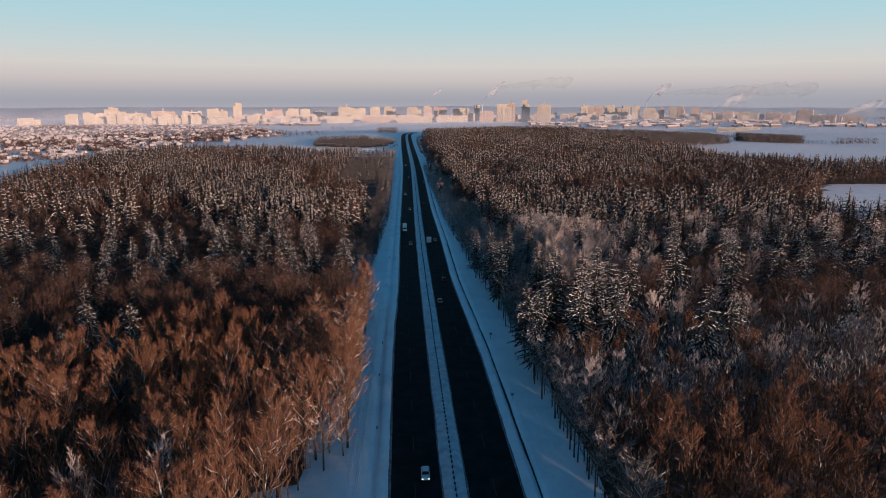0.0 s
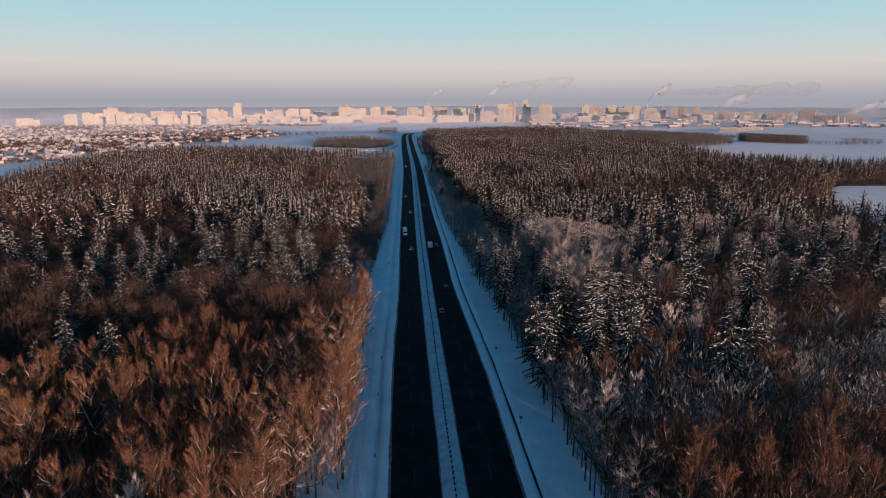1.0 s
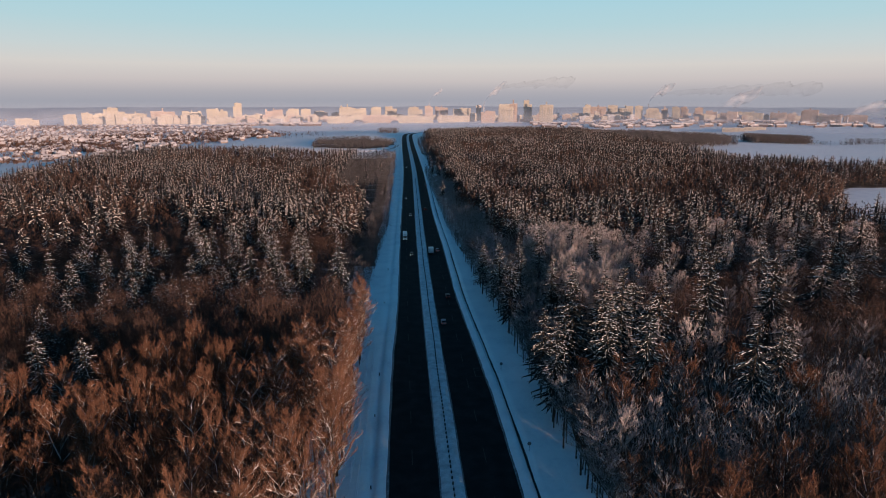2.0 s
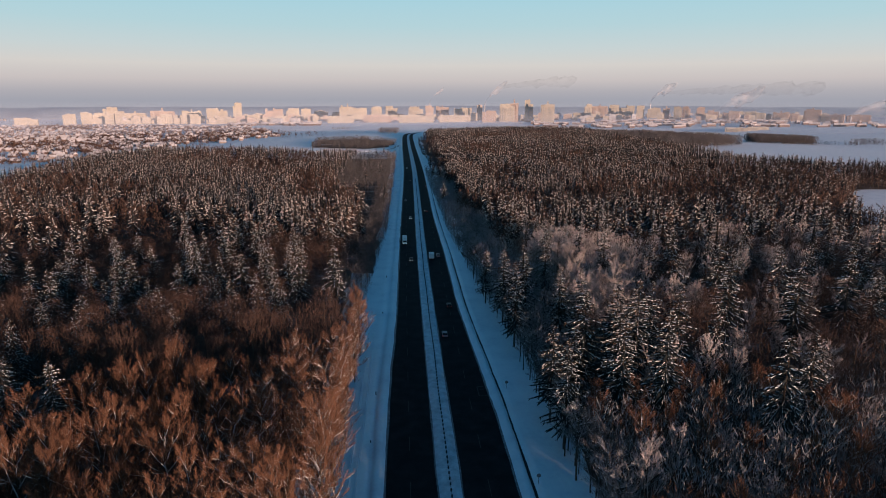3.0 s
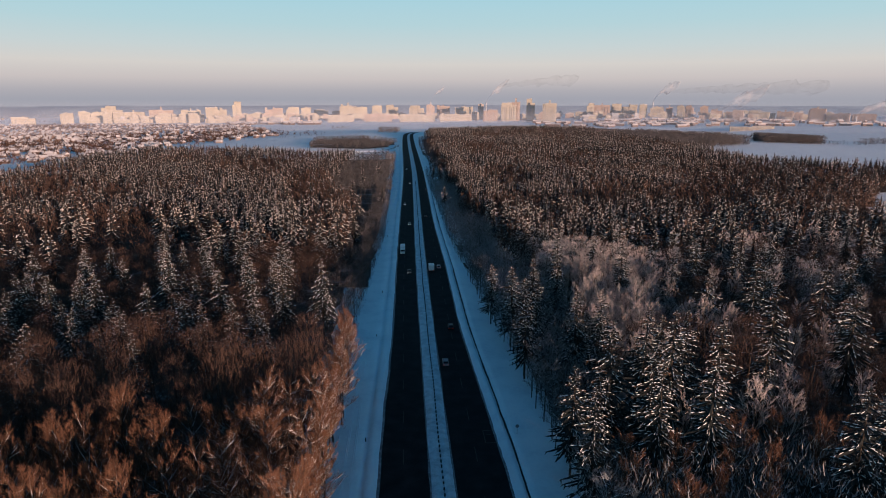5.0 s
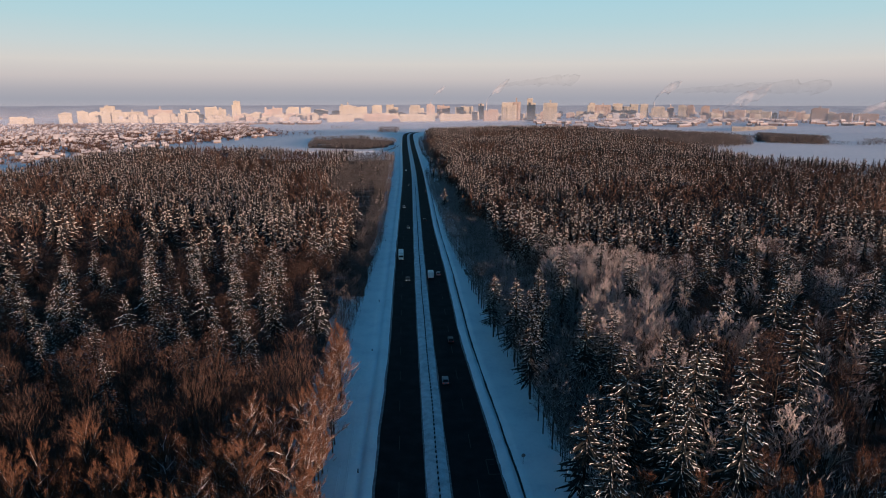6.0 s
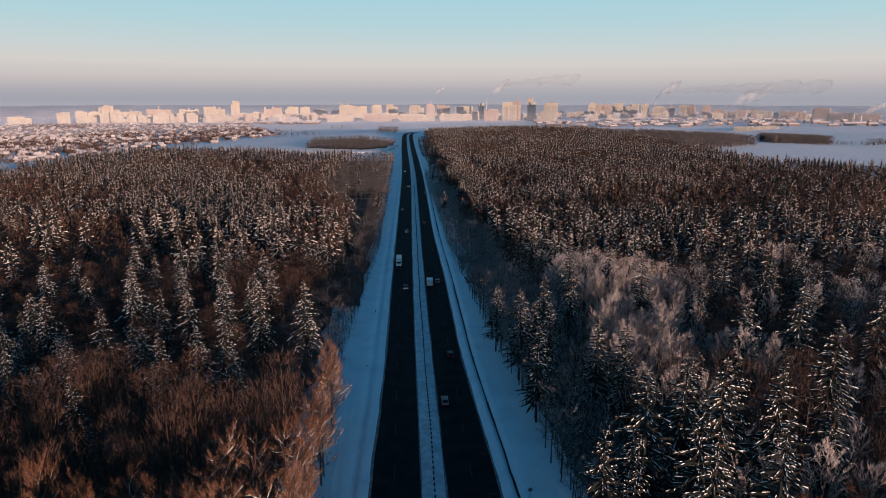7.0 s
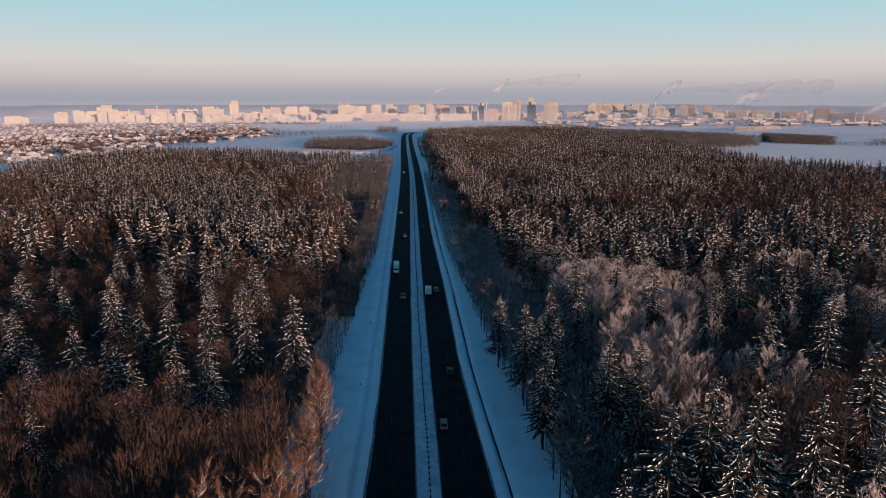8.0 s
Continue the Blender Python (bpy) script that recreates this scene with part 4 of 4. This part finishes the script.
# ---- the town ----
def apartment_block(x, y, w, top, depth, wall_mat, yaw, label):
    base = ground_z(x, y) - 1
    h = max(9.0, top - base)
    root = tagged(new("apartment_block"), label, "building", "blocks of the town")
    root.matrix_basis = pose(x, y, base, 0, 0, yaw)
    rng = random.Random(int(x * 7 + y))
    cuts = [-w / 2] + sorted(rng.uniform(-w / 2, w / 2) for _ in range(int(w / 28))) + [w / 2]
    for a, b in zip(cuts, cuts[1:]):
        hh = h if b - a > 0.6 * w else h * rng.uniform(0.8, 1.0)
        front = rng.uniform(0, 1.5)
        bm = bmesh.new()
        box(bm, a + 0.02, b - 0.02, front, depth, 0, hh)
        part("wall", bm, wall_mat, root)
        bm = bmesh.new()
        box(bm, a + 0.3, b - 0.3, front + 0.3, depth - 0.3, hh, hh + 0.5)
        part("roof", bm, ROOFSNOW, root, "snow-covered flat roof")
    bays = max(1, int(w / 14))
    for i in range(bays):
        cx = -w / 2 + w * (i + 0.5) / bays
        bm = bmesh.new()
        box(bm, cx - 2.6, cx + 2.6, -0.5, 1.6, 2.5, h * 0.78)
        part("balcony_bay", bm, wall_mat, root)
    for i in range(bays):
        cx = -w / 2 + w * (i + 1) / bays - 1.2
        if i % 2 == 0 and i < bays - 1:
            bm = bmesh.new()
            box(bm, cx - 1.3, cx + 1.3, -0.2, 1.6, 3, h * 0.76)
            part("glazed_bay", bm, GLAZING, root)
    if h > 24:
        bm = bmesh.new()
        box(bm, -3, 3, depth * 0.35, depth * 0.7, h * 0.78, h + 3.5)
        part("lift_house", bm, wall_mat, root)
    return root


WEST = [(-1349, 2679, 47, 23), (-1315, 2751, 42, 28), (-1279, 2768, 73, 4), (-1418, 3199, 65, 44), (-1229, 2845, 83, 31), (-1167, 2871, 89, 28), (-1098, 3005, 103, 41), (-976, 2942, 131, 4), (-1073, 3331, 94, 28), (-873, 3078, 94, 40), (-1479, 2609, 80, 9), (-765, 2900, 44, 7), (-783, 3102, 40, 66), (-728, 3218, 85, 10)]
MID = [(-657, 3335, 88, 36), (-582, 3451, 68, 35), (-513, 3462, 52, 35), (-447, 3572, 76, 21), (-283, 2986, 122, 9), (-275, 3288, 85, 57), (-206, 3293, 55, 39), (-113, 2997, 130, 11), (-135, 3447, 54, 44), (-54, 3499, 65, 46), (69, 2949, 163, 10), (141, 3196, 41, 51), (76, 3399, 78, 44), (224, 3492, 71, 46)]
EAST = [(247, 2939, 147, 15), (398, 2872, 64, 31), (392, 3175, 27, 54), (490, 2935, 69, 61), (526, 2953, 39, 79), (594, 2940, 39, 79), (655, 2824, 61, 69), (327, 3384, 94, 38), (943, 3162, 36, 57), (1027, 3240, 81, 54), (1128, 3313, 52, 53), (1155, 3197, 75, 51), (1182, 3080, 36, 52), (1280, 3149, 63, 40)]
FAR_EAST = [(1294, 3035, 30, 47), (1301, 2923, 35, 48), (1335, 2908, 32, 48), (1392, 2880, 35, 46), (1578, 3123, 55, 29), (1460, 2734, 69, 30), (1644, 2860, 88, 27), (1630, 2636, 63, 31), (1722, 2696, 44, 20), (1727, 2573, 63, 44), (1818, 2633, 38, 21), (1736, 2446, 66, 23), (1922, 2558, 88, 18)]


def build_town():
    rng = random.Random(21)
    for district, pale in ((WEST, 0.9), (MID, 0.8), (EAST, 0.85), (FAR_EAST, 0.3)):
        for x, y, w, top in district:
            light = rng.random() < pale
            face = math.degrees(math.atan2(-x, y))
            apartment_block(x, y, w, top, rng.uniform(14, 20), PLASTER if light else BRICKWALL, face * (1.1 if x > 0 else 0.8) + rng.uniform(-6, 8), "pale panel apartment block lit by the low sun" if light else "pinkish panel apartment block among others")
    for i in range(250):
        a = radians(rng.uniform(-25, 36))
        d = rng.uniform(3000, 3600)
        x, y = d * math.sin(a), d * math.cos(a)
        if -230 < x < 230 and d < 3400:
            continue
        w = rng.uniform(16, 46)
        top = ground_z(x, y) + rng.choice((9, 15, 20, 27, 33)) * rng.uniform(0.8, 1.15)
        k = rng.random()
        mat = PLASTER if k < 0.7 else BRICKWALL if k < 0.94 else DARKWALL
        apartment_block(x, y, w, top, rng.uniform(13, 18), mat, -math.degrees(a) * (1.1 if x > 0 else 0.8) + rng.uniform(-8, 16), {PLASTER: "pale apartment block in the far town", BRICKWALL: "pinkish apartment block in the far town", DARKWALL: "grey block in the far town"}[mat])
    for i in range(60):
        a = radians(-25.5 + 0.5 * i + rng.uniform(-0.3, 0.3))
        d = rng.uniform(2960, 3160) if i < 32 else rng.uniform(3250, 3450)
        x, y = d * math.sin(a), d * math.cos(a)
        light = rng.random() < 0.85
        apartment_block(x, y, rng.uniform(26, 60), ground_z(x, y) + rng.choice((15, 18, 27, 30, 42)), 15, PLASTER if light else BRICKWALL, -math.degrees(a) * (1.1 if x > 0 else 0.8) + rng.uniform(-6, 12), "pale apartment block in a row of the town" if light else "pinkish apartment block in a row of the town")
    for x, w in ((-560, 60), (-480, 44), (890, 60), (1010, 50)):
        apartment_block(x, 2920 + 0.1 * x, w, ground_z(x, 2950) + 26, 18, DARKWALL, -20, "grey block of the town beside the pale ones")
    for i in range(4):
        apartment_block(1010 + 42 * i, 1890 + 14 * i, 34, ground_z(1030, 1900) + 13, 30, PLASTER, -25, "low pale shed with a snowy roof beside the field")


build_town()


def house(x, y, w, d, h, yaw, label):
    root = tagged(new("house"), label, "house", "houses of the village")
    root.matrix_basis = pose(x, y, ground_z(x, y) - 0.3, 0, 0, yaw)
    bm = bmesh.new()
    box(bm, -w / 2, w / 2, -d / 2, d / 2, 0, h)
    part("wall", bm, HOUSEWALL, root)
    e, k = 0.6, h + d * 0.4
    v = [(-w / 2 - e, -d / 2 - e, h - 0.3), (w / 2 + e, -d / 2 - e, h - 0.3), (w / 2 + e, d / 2 + e, h - 0.3), (-w / 2 - e, d / 2 + e, h - 0.3), (-w / 2 - e, 0, k), (w / 2 + e, 0, k)]
    child("roof", mesh_of("roof", v, [(0, 1, 5, 4), (2, 3, 4, 5), (0, 4, 3), (1, 2, 5), (0, 3, 2, 1)], [ROOFSNOW]), root, "snow-covered pitched roof")
    bm = bmesh.new()
    box(bm, w * 0.2, w * 0.2 + 0.9, -0.4, 0.5, h, k + 1.2)
    part("chimney", bm, HOUSEWALL, root)
    return root


VILLAGE = [(-600, 720), (-440, 980), (-345, 1250), (-275, 1480), (-350, 1720), (-440, 2110), (-600, 2500), (-900, 2640), (-1500, 2560), (-2300, 2900), (-2300, 2000), (-1300, 1500), (-1000, 900)]


def build_village():
    rng = random.Random(31)
    spots, tries = [], 0
    while len(spots) < 1600 and tries < 40000:
        tries += 1
        x, y = rng.uniform(-2300, -270), rng.uniform(720, 2900)
        if inside(VILLAGE, x, y) and abs(x) < 0.78 * y + 60 and free(x, y, 12.5):
            spots.append((x, y))
    spots.sort(key=lambda p: math.hypot(*p))
    for i, (x, y) in enumerate(spots[:295]):
        house(x, y, rng.uniform(7.5, 11.5), rng.uniform(6.5, 9), rng.uniform(2.4, 4.4), rng.uniform(-40, 40), "village house with snow on its pitched roof")
    joined("village_houses", "far village houses with snowy roofs", spots[295:], rng, 7, 12, 2.4, 4.6)
    groves = scatter(VILLAGE, 9000, 33, 5, 9)
    for cx, cy, r in scatter(VILLAGE, 90, 35, 14, 40):
        groves += [(cx + rng.gauss(0, r * 1.6), cy + rng.gauss(0, r * 0.7), rng.uniform(6, 12)) for _ in range(int(r * 1.6))]
    forest("village_trees", "leafless garden trees and groves between the village houses", groves, [BARK, TWIG_FAR], GARDEN)


def joined(name, label, spots, rng, w0, w1, h0, h1, wall_mat=None):
    """Many small far buildings in one mesh."""
    v, f, idx = [], [], []
    for x, y in spots:
        w, d, h, a = rng.uniform(w0, w1), rng.uniform(8, 13), rng.uniform(h0, h1), radians(rng.uniform(-40, 40))
        z, n = ground_z(x, y) - 0.3, len(v)
        for px, py, pz in ((-w, -d, 0), (w, -d, 0), (w, d, 0), (-w, d, 0), (-w, -d, h), (w, -d, h), (w, d, h), (-w, d, h), (-w, 0, h + d * 0.4), (w, 0, h + d * 0.4)):
            v.append((x + (px * math.cos(a) - py * math.sin(a)) / 2, y + (px * math.sin(a) + py * math.cos(a)) / 2, z + pz))
        f += [tuple(n + k for k in q) for q in ((0, 1, 5, 4), (1, 2, 6, 5), (2, 3, 7, 6), (3, 0, 4, 7), (4, 5, 9, 8), (6, 7, 8, 9), (4, 8, 7), (5, 6, 9))]
        idx += [0, 0, 0, 0, 1, 1, 0, 0]
    return tagged(new(name, mesh_of(name, v, f, [wall_mat or HOUSEWALL, wall_mat or ROOFSNOW], idx)), label, "houses", kind="stuff")


build_village()
OUTSKIRTS = [[(480, 2350), (900, 2150), (1350, 2050), (1900, 1950), (2000, 2350), (1300, 2750), (600, 2800)], [(-700, 2650), (-350, 2680), (-350, 2900), (-760, 2860)]]
for i, poly in enumerate(OUTSKIRTS):
    joined("outskirts", "low snowy buildings at the edge of the town", [p[:2] for p in scatter(poly, 260 - 180 * i, 90 + i, 1, 2)], random.Random(95 + i), 12, 44, 4, 9)
    forest("outskirts_trees", "leafless trees among the low buildings", scatter(poly, 1100 - 800 * i, 97 + i, 6, 12), [BARK, SHRUB], FAR_B)


def plume(name, x, y, z, rise, drift, size, count, seed, label, mat=STEAM):
    """Steam that leaves a chimney and drifts off."""
    root = tagged(new(name), label, "steam")
    root.location = (x, y, z)
    bm = bmesh.new()
    rings, sides, last = count * 2, 16, None
    for i in range(rings + 1):
        u = i / rings
        c = Vector((drift * u ** 1.3, 0, rise * (1 - (1 - u) ** 1.8)))
        r = size * (0.12 + 1.1 * u ** 0.8) * (1 if i < rings else 0.2)
        ring = []
        for k in range(sides):
            a = 2 * math.pi * k / sides
            p = Vector((math.sin(a) * 0.6, math.cos(a), math.sin(a) * 0.8))
            q = c + p * r
            swell = 1 + 0.75 * noise.noise(q * (1.1 / size) + Vector((seed * 9, 0, 0))) + 0.4 * noise.noise(q * (2.7 / size))
            ring.append(bm.verts.new(c + p * r * swell))
        if last:
            for k in range(sides):
                bm.faces.new((last[k], last[(k + 1) % sides], ring[(k + 1) % sides], ring[k]))
        last = ring
    ob = part("cloud", bm, mat, root)
    ob.data.polygons.foreach_set("use_smooth", [True] * len(ob.data.polygons))
    return root


def chimney(x, y, top):
    z = ground_z(x, y)
    bm = bmesh.new()
    rod(bm, (0, 0, 0), (0, 0, top - z), 3.4, 2.2, 12)
    bmesh.ops.recalc_face_normals(bm, faces=bm.faces)
    root = tagged(new("chimney_stack"), "tall grey industrial chimney in the town", "chimney")
    root.location = (x, y, z)
    part("shaft", bm, DARKWALL, root)


for x, y, top, rise, drift, size, seed in ((430, 3270, 58, 78, 90, 34, 1), (1336, 3343, 62, 78, 110, 32, 2), (1463, 2846, 28, 70, 170, 40, 3), (160, 3596, 62, 66, 70, 19, 4), (1721, 2334, 16, 40, 130, 24, 5)):
    chimney(x, y, top)
    plume("steam_plume", x, y, top, rise, drift, size, 17, seed, "white steam rising from a chimney in the town")


plume("smoke_trail", 480, 3270, 132, 40, 420, 26, 20, 8, "thin grey smoke drifting over the town", SMOKE)
plume("smoke_trail", 1370, 3300, 112, 26, 900, 34, 26, 9, "broad grey smoke drifting over the town", SMOKE)
TOWN = [(-1750, 2800), (-1200, 2600), (-500, 2750), (0, 2750), (900, 2650), (1900, 2250), (2400, 2500), (1900, 3000), (1000, 3450), (0, 3650), (-1000, 3450)]
forest("town_trees", "leafless trees between the blocks of the town", scatter(TOWN, 3200, 122, 6, 13), [BARK, SHRUB], FAR_B)
FAR_TOWN = [(-2300, 2900), (-1500, 3350), (0, 3600), (1500, 3250), (2500, 2600), (2700, 2750), (1700, 3450), (0, 3800), (-1600, 3500)]
joined("far_town", "far small buildings of the town on the hills", [p[:2] for p in scatter(FAR_TOWN, 520, 120, 1, 2)], random.Random(121), 9, 24, 7, 16, FARWALL)


# backdrop hills behind the town, haze put into their glow
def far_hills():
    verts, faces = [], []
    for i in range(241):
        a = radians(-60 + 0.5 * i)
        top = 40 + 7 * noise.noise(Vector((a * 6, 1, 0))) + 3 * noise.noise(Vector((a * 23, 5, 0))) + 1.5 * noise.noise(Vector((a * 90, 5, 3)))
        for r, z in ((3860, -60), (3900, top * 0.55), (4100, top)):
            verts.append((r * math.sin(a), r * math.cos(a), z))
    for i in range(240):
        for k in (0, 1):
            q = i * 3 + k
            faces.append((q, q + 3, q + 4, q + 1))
    return tagged(new("backdrop", mesh_of("backdrop", verts, faces, [DISTANCE], shade=True)), "backdrop of wooded hills glowing in the colour of haze", "hills", kind="structure")


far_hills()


def haze_wall(r):
    """A curved upright sheet in front of the town, standing in for haze."""
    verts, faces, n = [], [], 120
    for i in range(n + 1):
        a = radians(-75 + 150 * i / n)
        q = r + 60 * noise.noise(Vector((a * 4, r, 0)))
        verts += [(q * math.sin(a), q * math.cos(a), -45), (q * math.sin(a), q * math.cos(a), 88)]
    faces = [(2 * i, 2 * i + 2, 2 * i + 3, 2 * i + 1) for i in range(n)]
    tagged(new("winter_haze", mesh_of("winter_haze", verts, faces, [HAZE_VEIL], shade=True)), "upright see-through sheet standing in for haze over the valley", "haze", kind="stuff")


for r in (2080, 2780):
    haze_wall(r)


# ---- vehicles ----
def wheel(parent, x, y, r, w):
    bm = bmesh.new()
    rod(bm, (x - w / 2, y, r), (x + w / 2, y, r), r, r, 14)
    tyre = part("wheel", bm, TYRE, parent)
    bm = bmesh.new()
    rod(bm, (x - w / 2 - 0.01, y, r), (x + w / 2 + 0.01, y, r), r * 0.55, r * 0.55, 10)
    part("rim", bm, STEEL, tyre)


def lamps(parent, half, front, back, z):
    for s in (-1, 1):
        bm = bmesh.new()
        box(bm, s * half - 0.16, s * half + 0.16, front - 0.04, front + 0.05, z - 0.09, z + 0.09, 0.02)
        part("headlight", bm, HEADLIGHT, parent)
        bm = bmesh.new()
        box(bm, s * half - 0.12, s * half + 0.12, back - 0.05, back + 0.04, z - 0.05, z + 0.12, 0.02)
        part("taillight", bm, TAILLIGHT, parent)


def car(x, y, yaw, paint, label):
    root = tagged(new("car"), label, "car")
    bm = bmesh.new()
    body = box(bm, -0.9, 0.9, -2.25, 2.25, 0.28, 0.85, 0.14)
    top = box(bm, -0.82, 0.82, -1.75, 0.95, 0.84, 1.45)
    for v in top:
        if v.co.z > 1.2:
            v.co.x *= 0.8
            v.co.y = v.co.y * 0.68 - 0.12
    part("body", bm, paint, root)
    bm = bmesh.new()
    glass = box(bm, -0.79, 0.79, -1.82, 1.02, 0.9, 1.38)
    for v in glass:
        if v.co.z > 1.2:
            v.co.x *= 0.86
            v.co.y = v.co.y * 0.72 - 0.12
    part("windows", bm, GLASS, root)
    for s in (-1, 1):
        wheel(root, s * 0.8, 1.4, 0.32, 0.2)
        wheel(root, s * 0.8, -1.4, 0.32, 0.2)
    lamps(root, 0.65, 2.25, -2.25, 0.66)
    root.matrix_basis = pose(x - 10.1 + road_x(y), y, ground_z(road_x(y), y) + 0.11, 0, 0, yaw)
    return root


def truck(x, y, yaw, length, cab_paint, label):
    root = tagged(new("truck"), label, "truck")
    bm = bmesh.new()
    box(bm, -1.25, 1.25, -length / 2, length / 2 - 2.4, 1.0, 3.5, 0.06)
    part("cargo_box", bm, CAR_WHITE, root)
    bm = bmesh.new()
    cab = box(bm, -1.2, 1.2, length / 2 - 2.2, length / 2, 0.7, 3.0, 0.1)
    part("cab", bm, cab_paint, root)
    bm = bmesh.new()
    box(bm, -1.05, 1.05, length / 2 - 0.1, length / 2 + 0.03, 1.8, 2.7, 0.03)
    part("windscreen", bm, GLASS, root)
    bm = bmesh.new()
    box(bm, -0.5, 0.5, -length / 2 + 0.3, length / 2 - 0.4, 0.6, 1.0)
    part("chassis", bm, TYRE, root)
    for s in (-1, 1):
        for yy in (length / 2 - 1.2, -length / 2 + 1.3, -length / 2 + 2.5):
            wheel(root, s * 1.05, yy, 0.5, 0.3)
    lamps(root, 0.95, length / 2, -length / 2, 0.95)
    root.matrix_basis = pose(x - 10.1 + road_x(y), y, ground_z(road_x(y), y) + 0.11, 0, 0, yaw)
    return root


truck(1.0, 372, 180, 10.5, CAR_WHITE, "white box truck driving with its headlights on")
truck(14.6, 336, 0, 6.0, CAR_GREY, "white delivery truck seen from behind")
for x, y, yaw, paint, words in (
    (4.2, 116, 180, CAR_WHITE, "white car on the black road"), (4.4, 333, 180, CAR_DARK, "dark car with its headlights on"),
    (4.5, 445, 180, CAR_GREY, "grey car with its headlights on"), (1.0, 520, 180, CAR_GREY, "grey car with its headlights on"),
    (5.0, 640, 180, CAR_DARK, "dark car with its headlights on"), (1.8, 760, 180, CAR_WHITE, "white car with its headlights on"),
    (18.3, 341, 0, CAR_GREY, "grey car driving away"), (18.4, 262, 0, CAR_DARK, "dark car driving away"),
    (14.7, 232, 0, CAR_GREY, "grey car driving away"), (15.5, 470, 0, CAR_DARK, "dark car driving away"), (19.5, 600, 0, CAR_GREY, "grey car driving away"),
):
    car(x, y, yaw, paint, words)


# ---- small things along the verge ----
def road_sign(x, y):
    root = tagged(new("road_sign"), "round road sign on a thin pole in the snow", "road sign")
    root.location = (x, y, ground_z(x, y))
    bm = bmesh.new()
    rod(bm, (0, 0, 0), (0, 0, 2.9), 0.05, 0.05)
    part("pole", bm, STEEL, root)
    bm = bmesh.new()
    rod(bm, (0, -0.09, 2.5), (0, -0.05, 2.5), 0.45, 0.45, 24)
    part("plate", bm, SIGN_BACK, root)


def marker(x, y, h):
    root = tagged(new("marker_post"), "short dark marker post standing in the snow", "post")
    root.location = (x, y, ground_z(x, y))
    bm = bmesh.new()
    box(bm, -0.12, 0.12, -0.08, 0.08, 0, h, 0.02)
    part("shaft", bm, TYRE, root)
    bm = bmesh.new()
    box(bm, -0.16, 0.16, -0.12, 0.12, h, h + 0.12, 0.03)
    part("cap", bm, TREE_SNOW, root)


def tyre_track(x0, y0, x1, y1, bend):
    """A wheel's rut: two low ridges of pushed snow with a groove between them."""
    verts, faces, n = [], [], 40
    for i in range(n + 1):
        u = i / n
        x, y = x0 + (x1 - x0) * u + bend * math.sin(u * math.pi), y0 + (y1 - y0) * u
        for dx, h in ((-0.35, 0.24), (-0.2, 0.36), (-0.1, 0.29), (0.1, 0.29), (0.2, 0.36), (0.35, 0.24)):
            verts.append((x + dx, y, ground_z(x, y) + h + 0.05 + 0.03 * noise.noise(Vector((x, y * 0.8, dx)))))
    for i in range(n):
        for j in range(5):
            a = i * 6 + j
            faces.append((a, a + 1, a + 7, a + 6))
    tagged(new("tyre_track", mesh_of("tyre_track", verts, faces, [SNOW], shade=True)), "wheel rut pressed into the snowy verge", "track", kind="structure")


for dx in (0.0, 1.8):
    tyre_track(33.5 + dx, 112, 31.5 + dx, 172, 1.2)
    tyre_track(-10.5 - dx, 105, -9.5 - dx, 235, 0.8)
road_sign(28.5, 147.1)
road_sign(29.0, 190.5)
for x, y, h in ((-6.8, 136.0, 0.9), (-6.9, 190.0, 1.0), (-6.6, 303.0, 1.3), (-7.2, 166.0, 0.7), (-7.0, 255.0, 1.0), (-7.1, 410.0, 1.2)):
    marker(x, y, h)
# pale bars standing in for an unidentified thing on the shoulder
for a, b, c, d in ((-1.6, 1.6, -0.1, 0.1), (-1.6, -1.4, 0, 5.5), (-1.5, 0.3, 5.4, 5.7), (-0.8, 0.2, 3.6, 3.8)):
    bm = bmesh.new()
    box(bm, a, b, c, d, 0, 0.008)
    part("road_marking", bm, PAINT, road_r).location = (22.6, 187.5, 0.112)
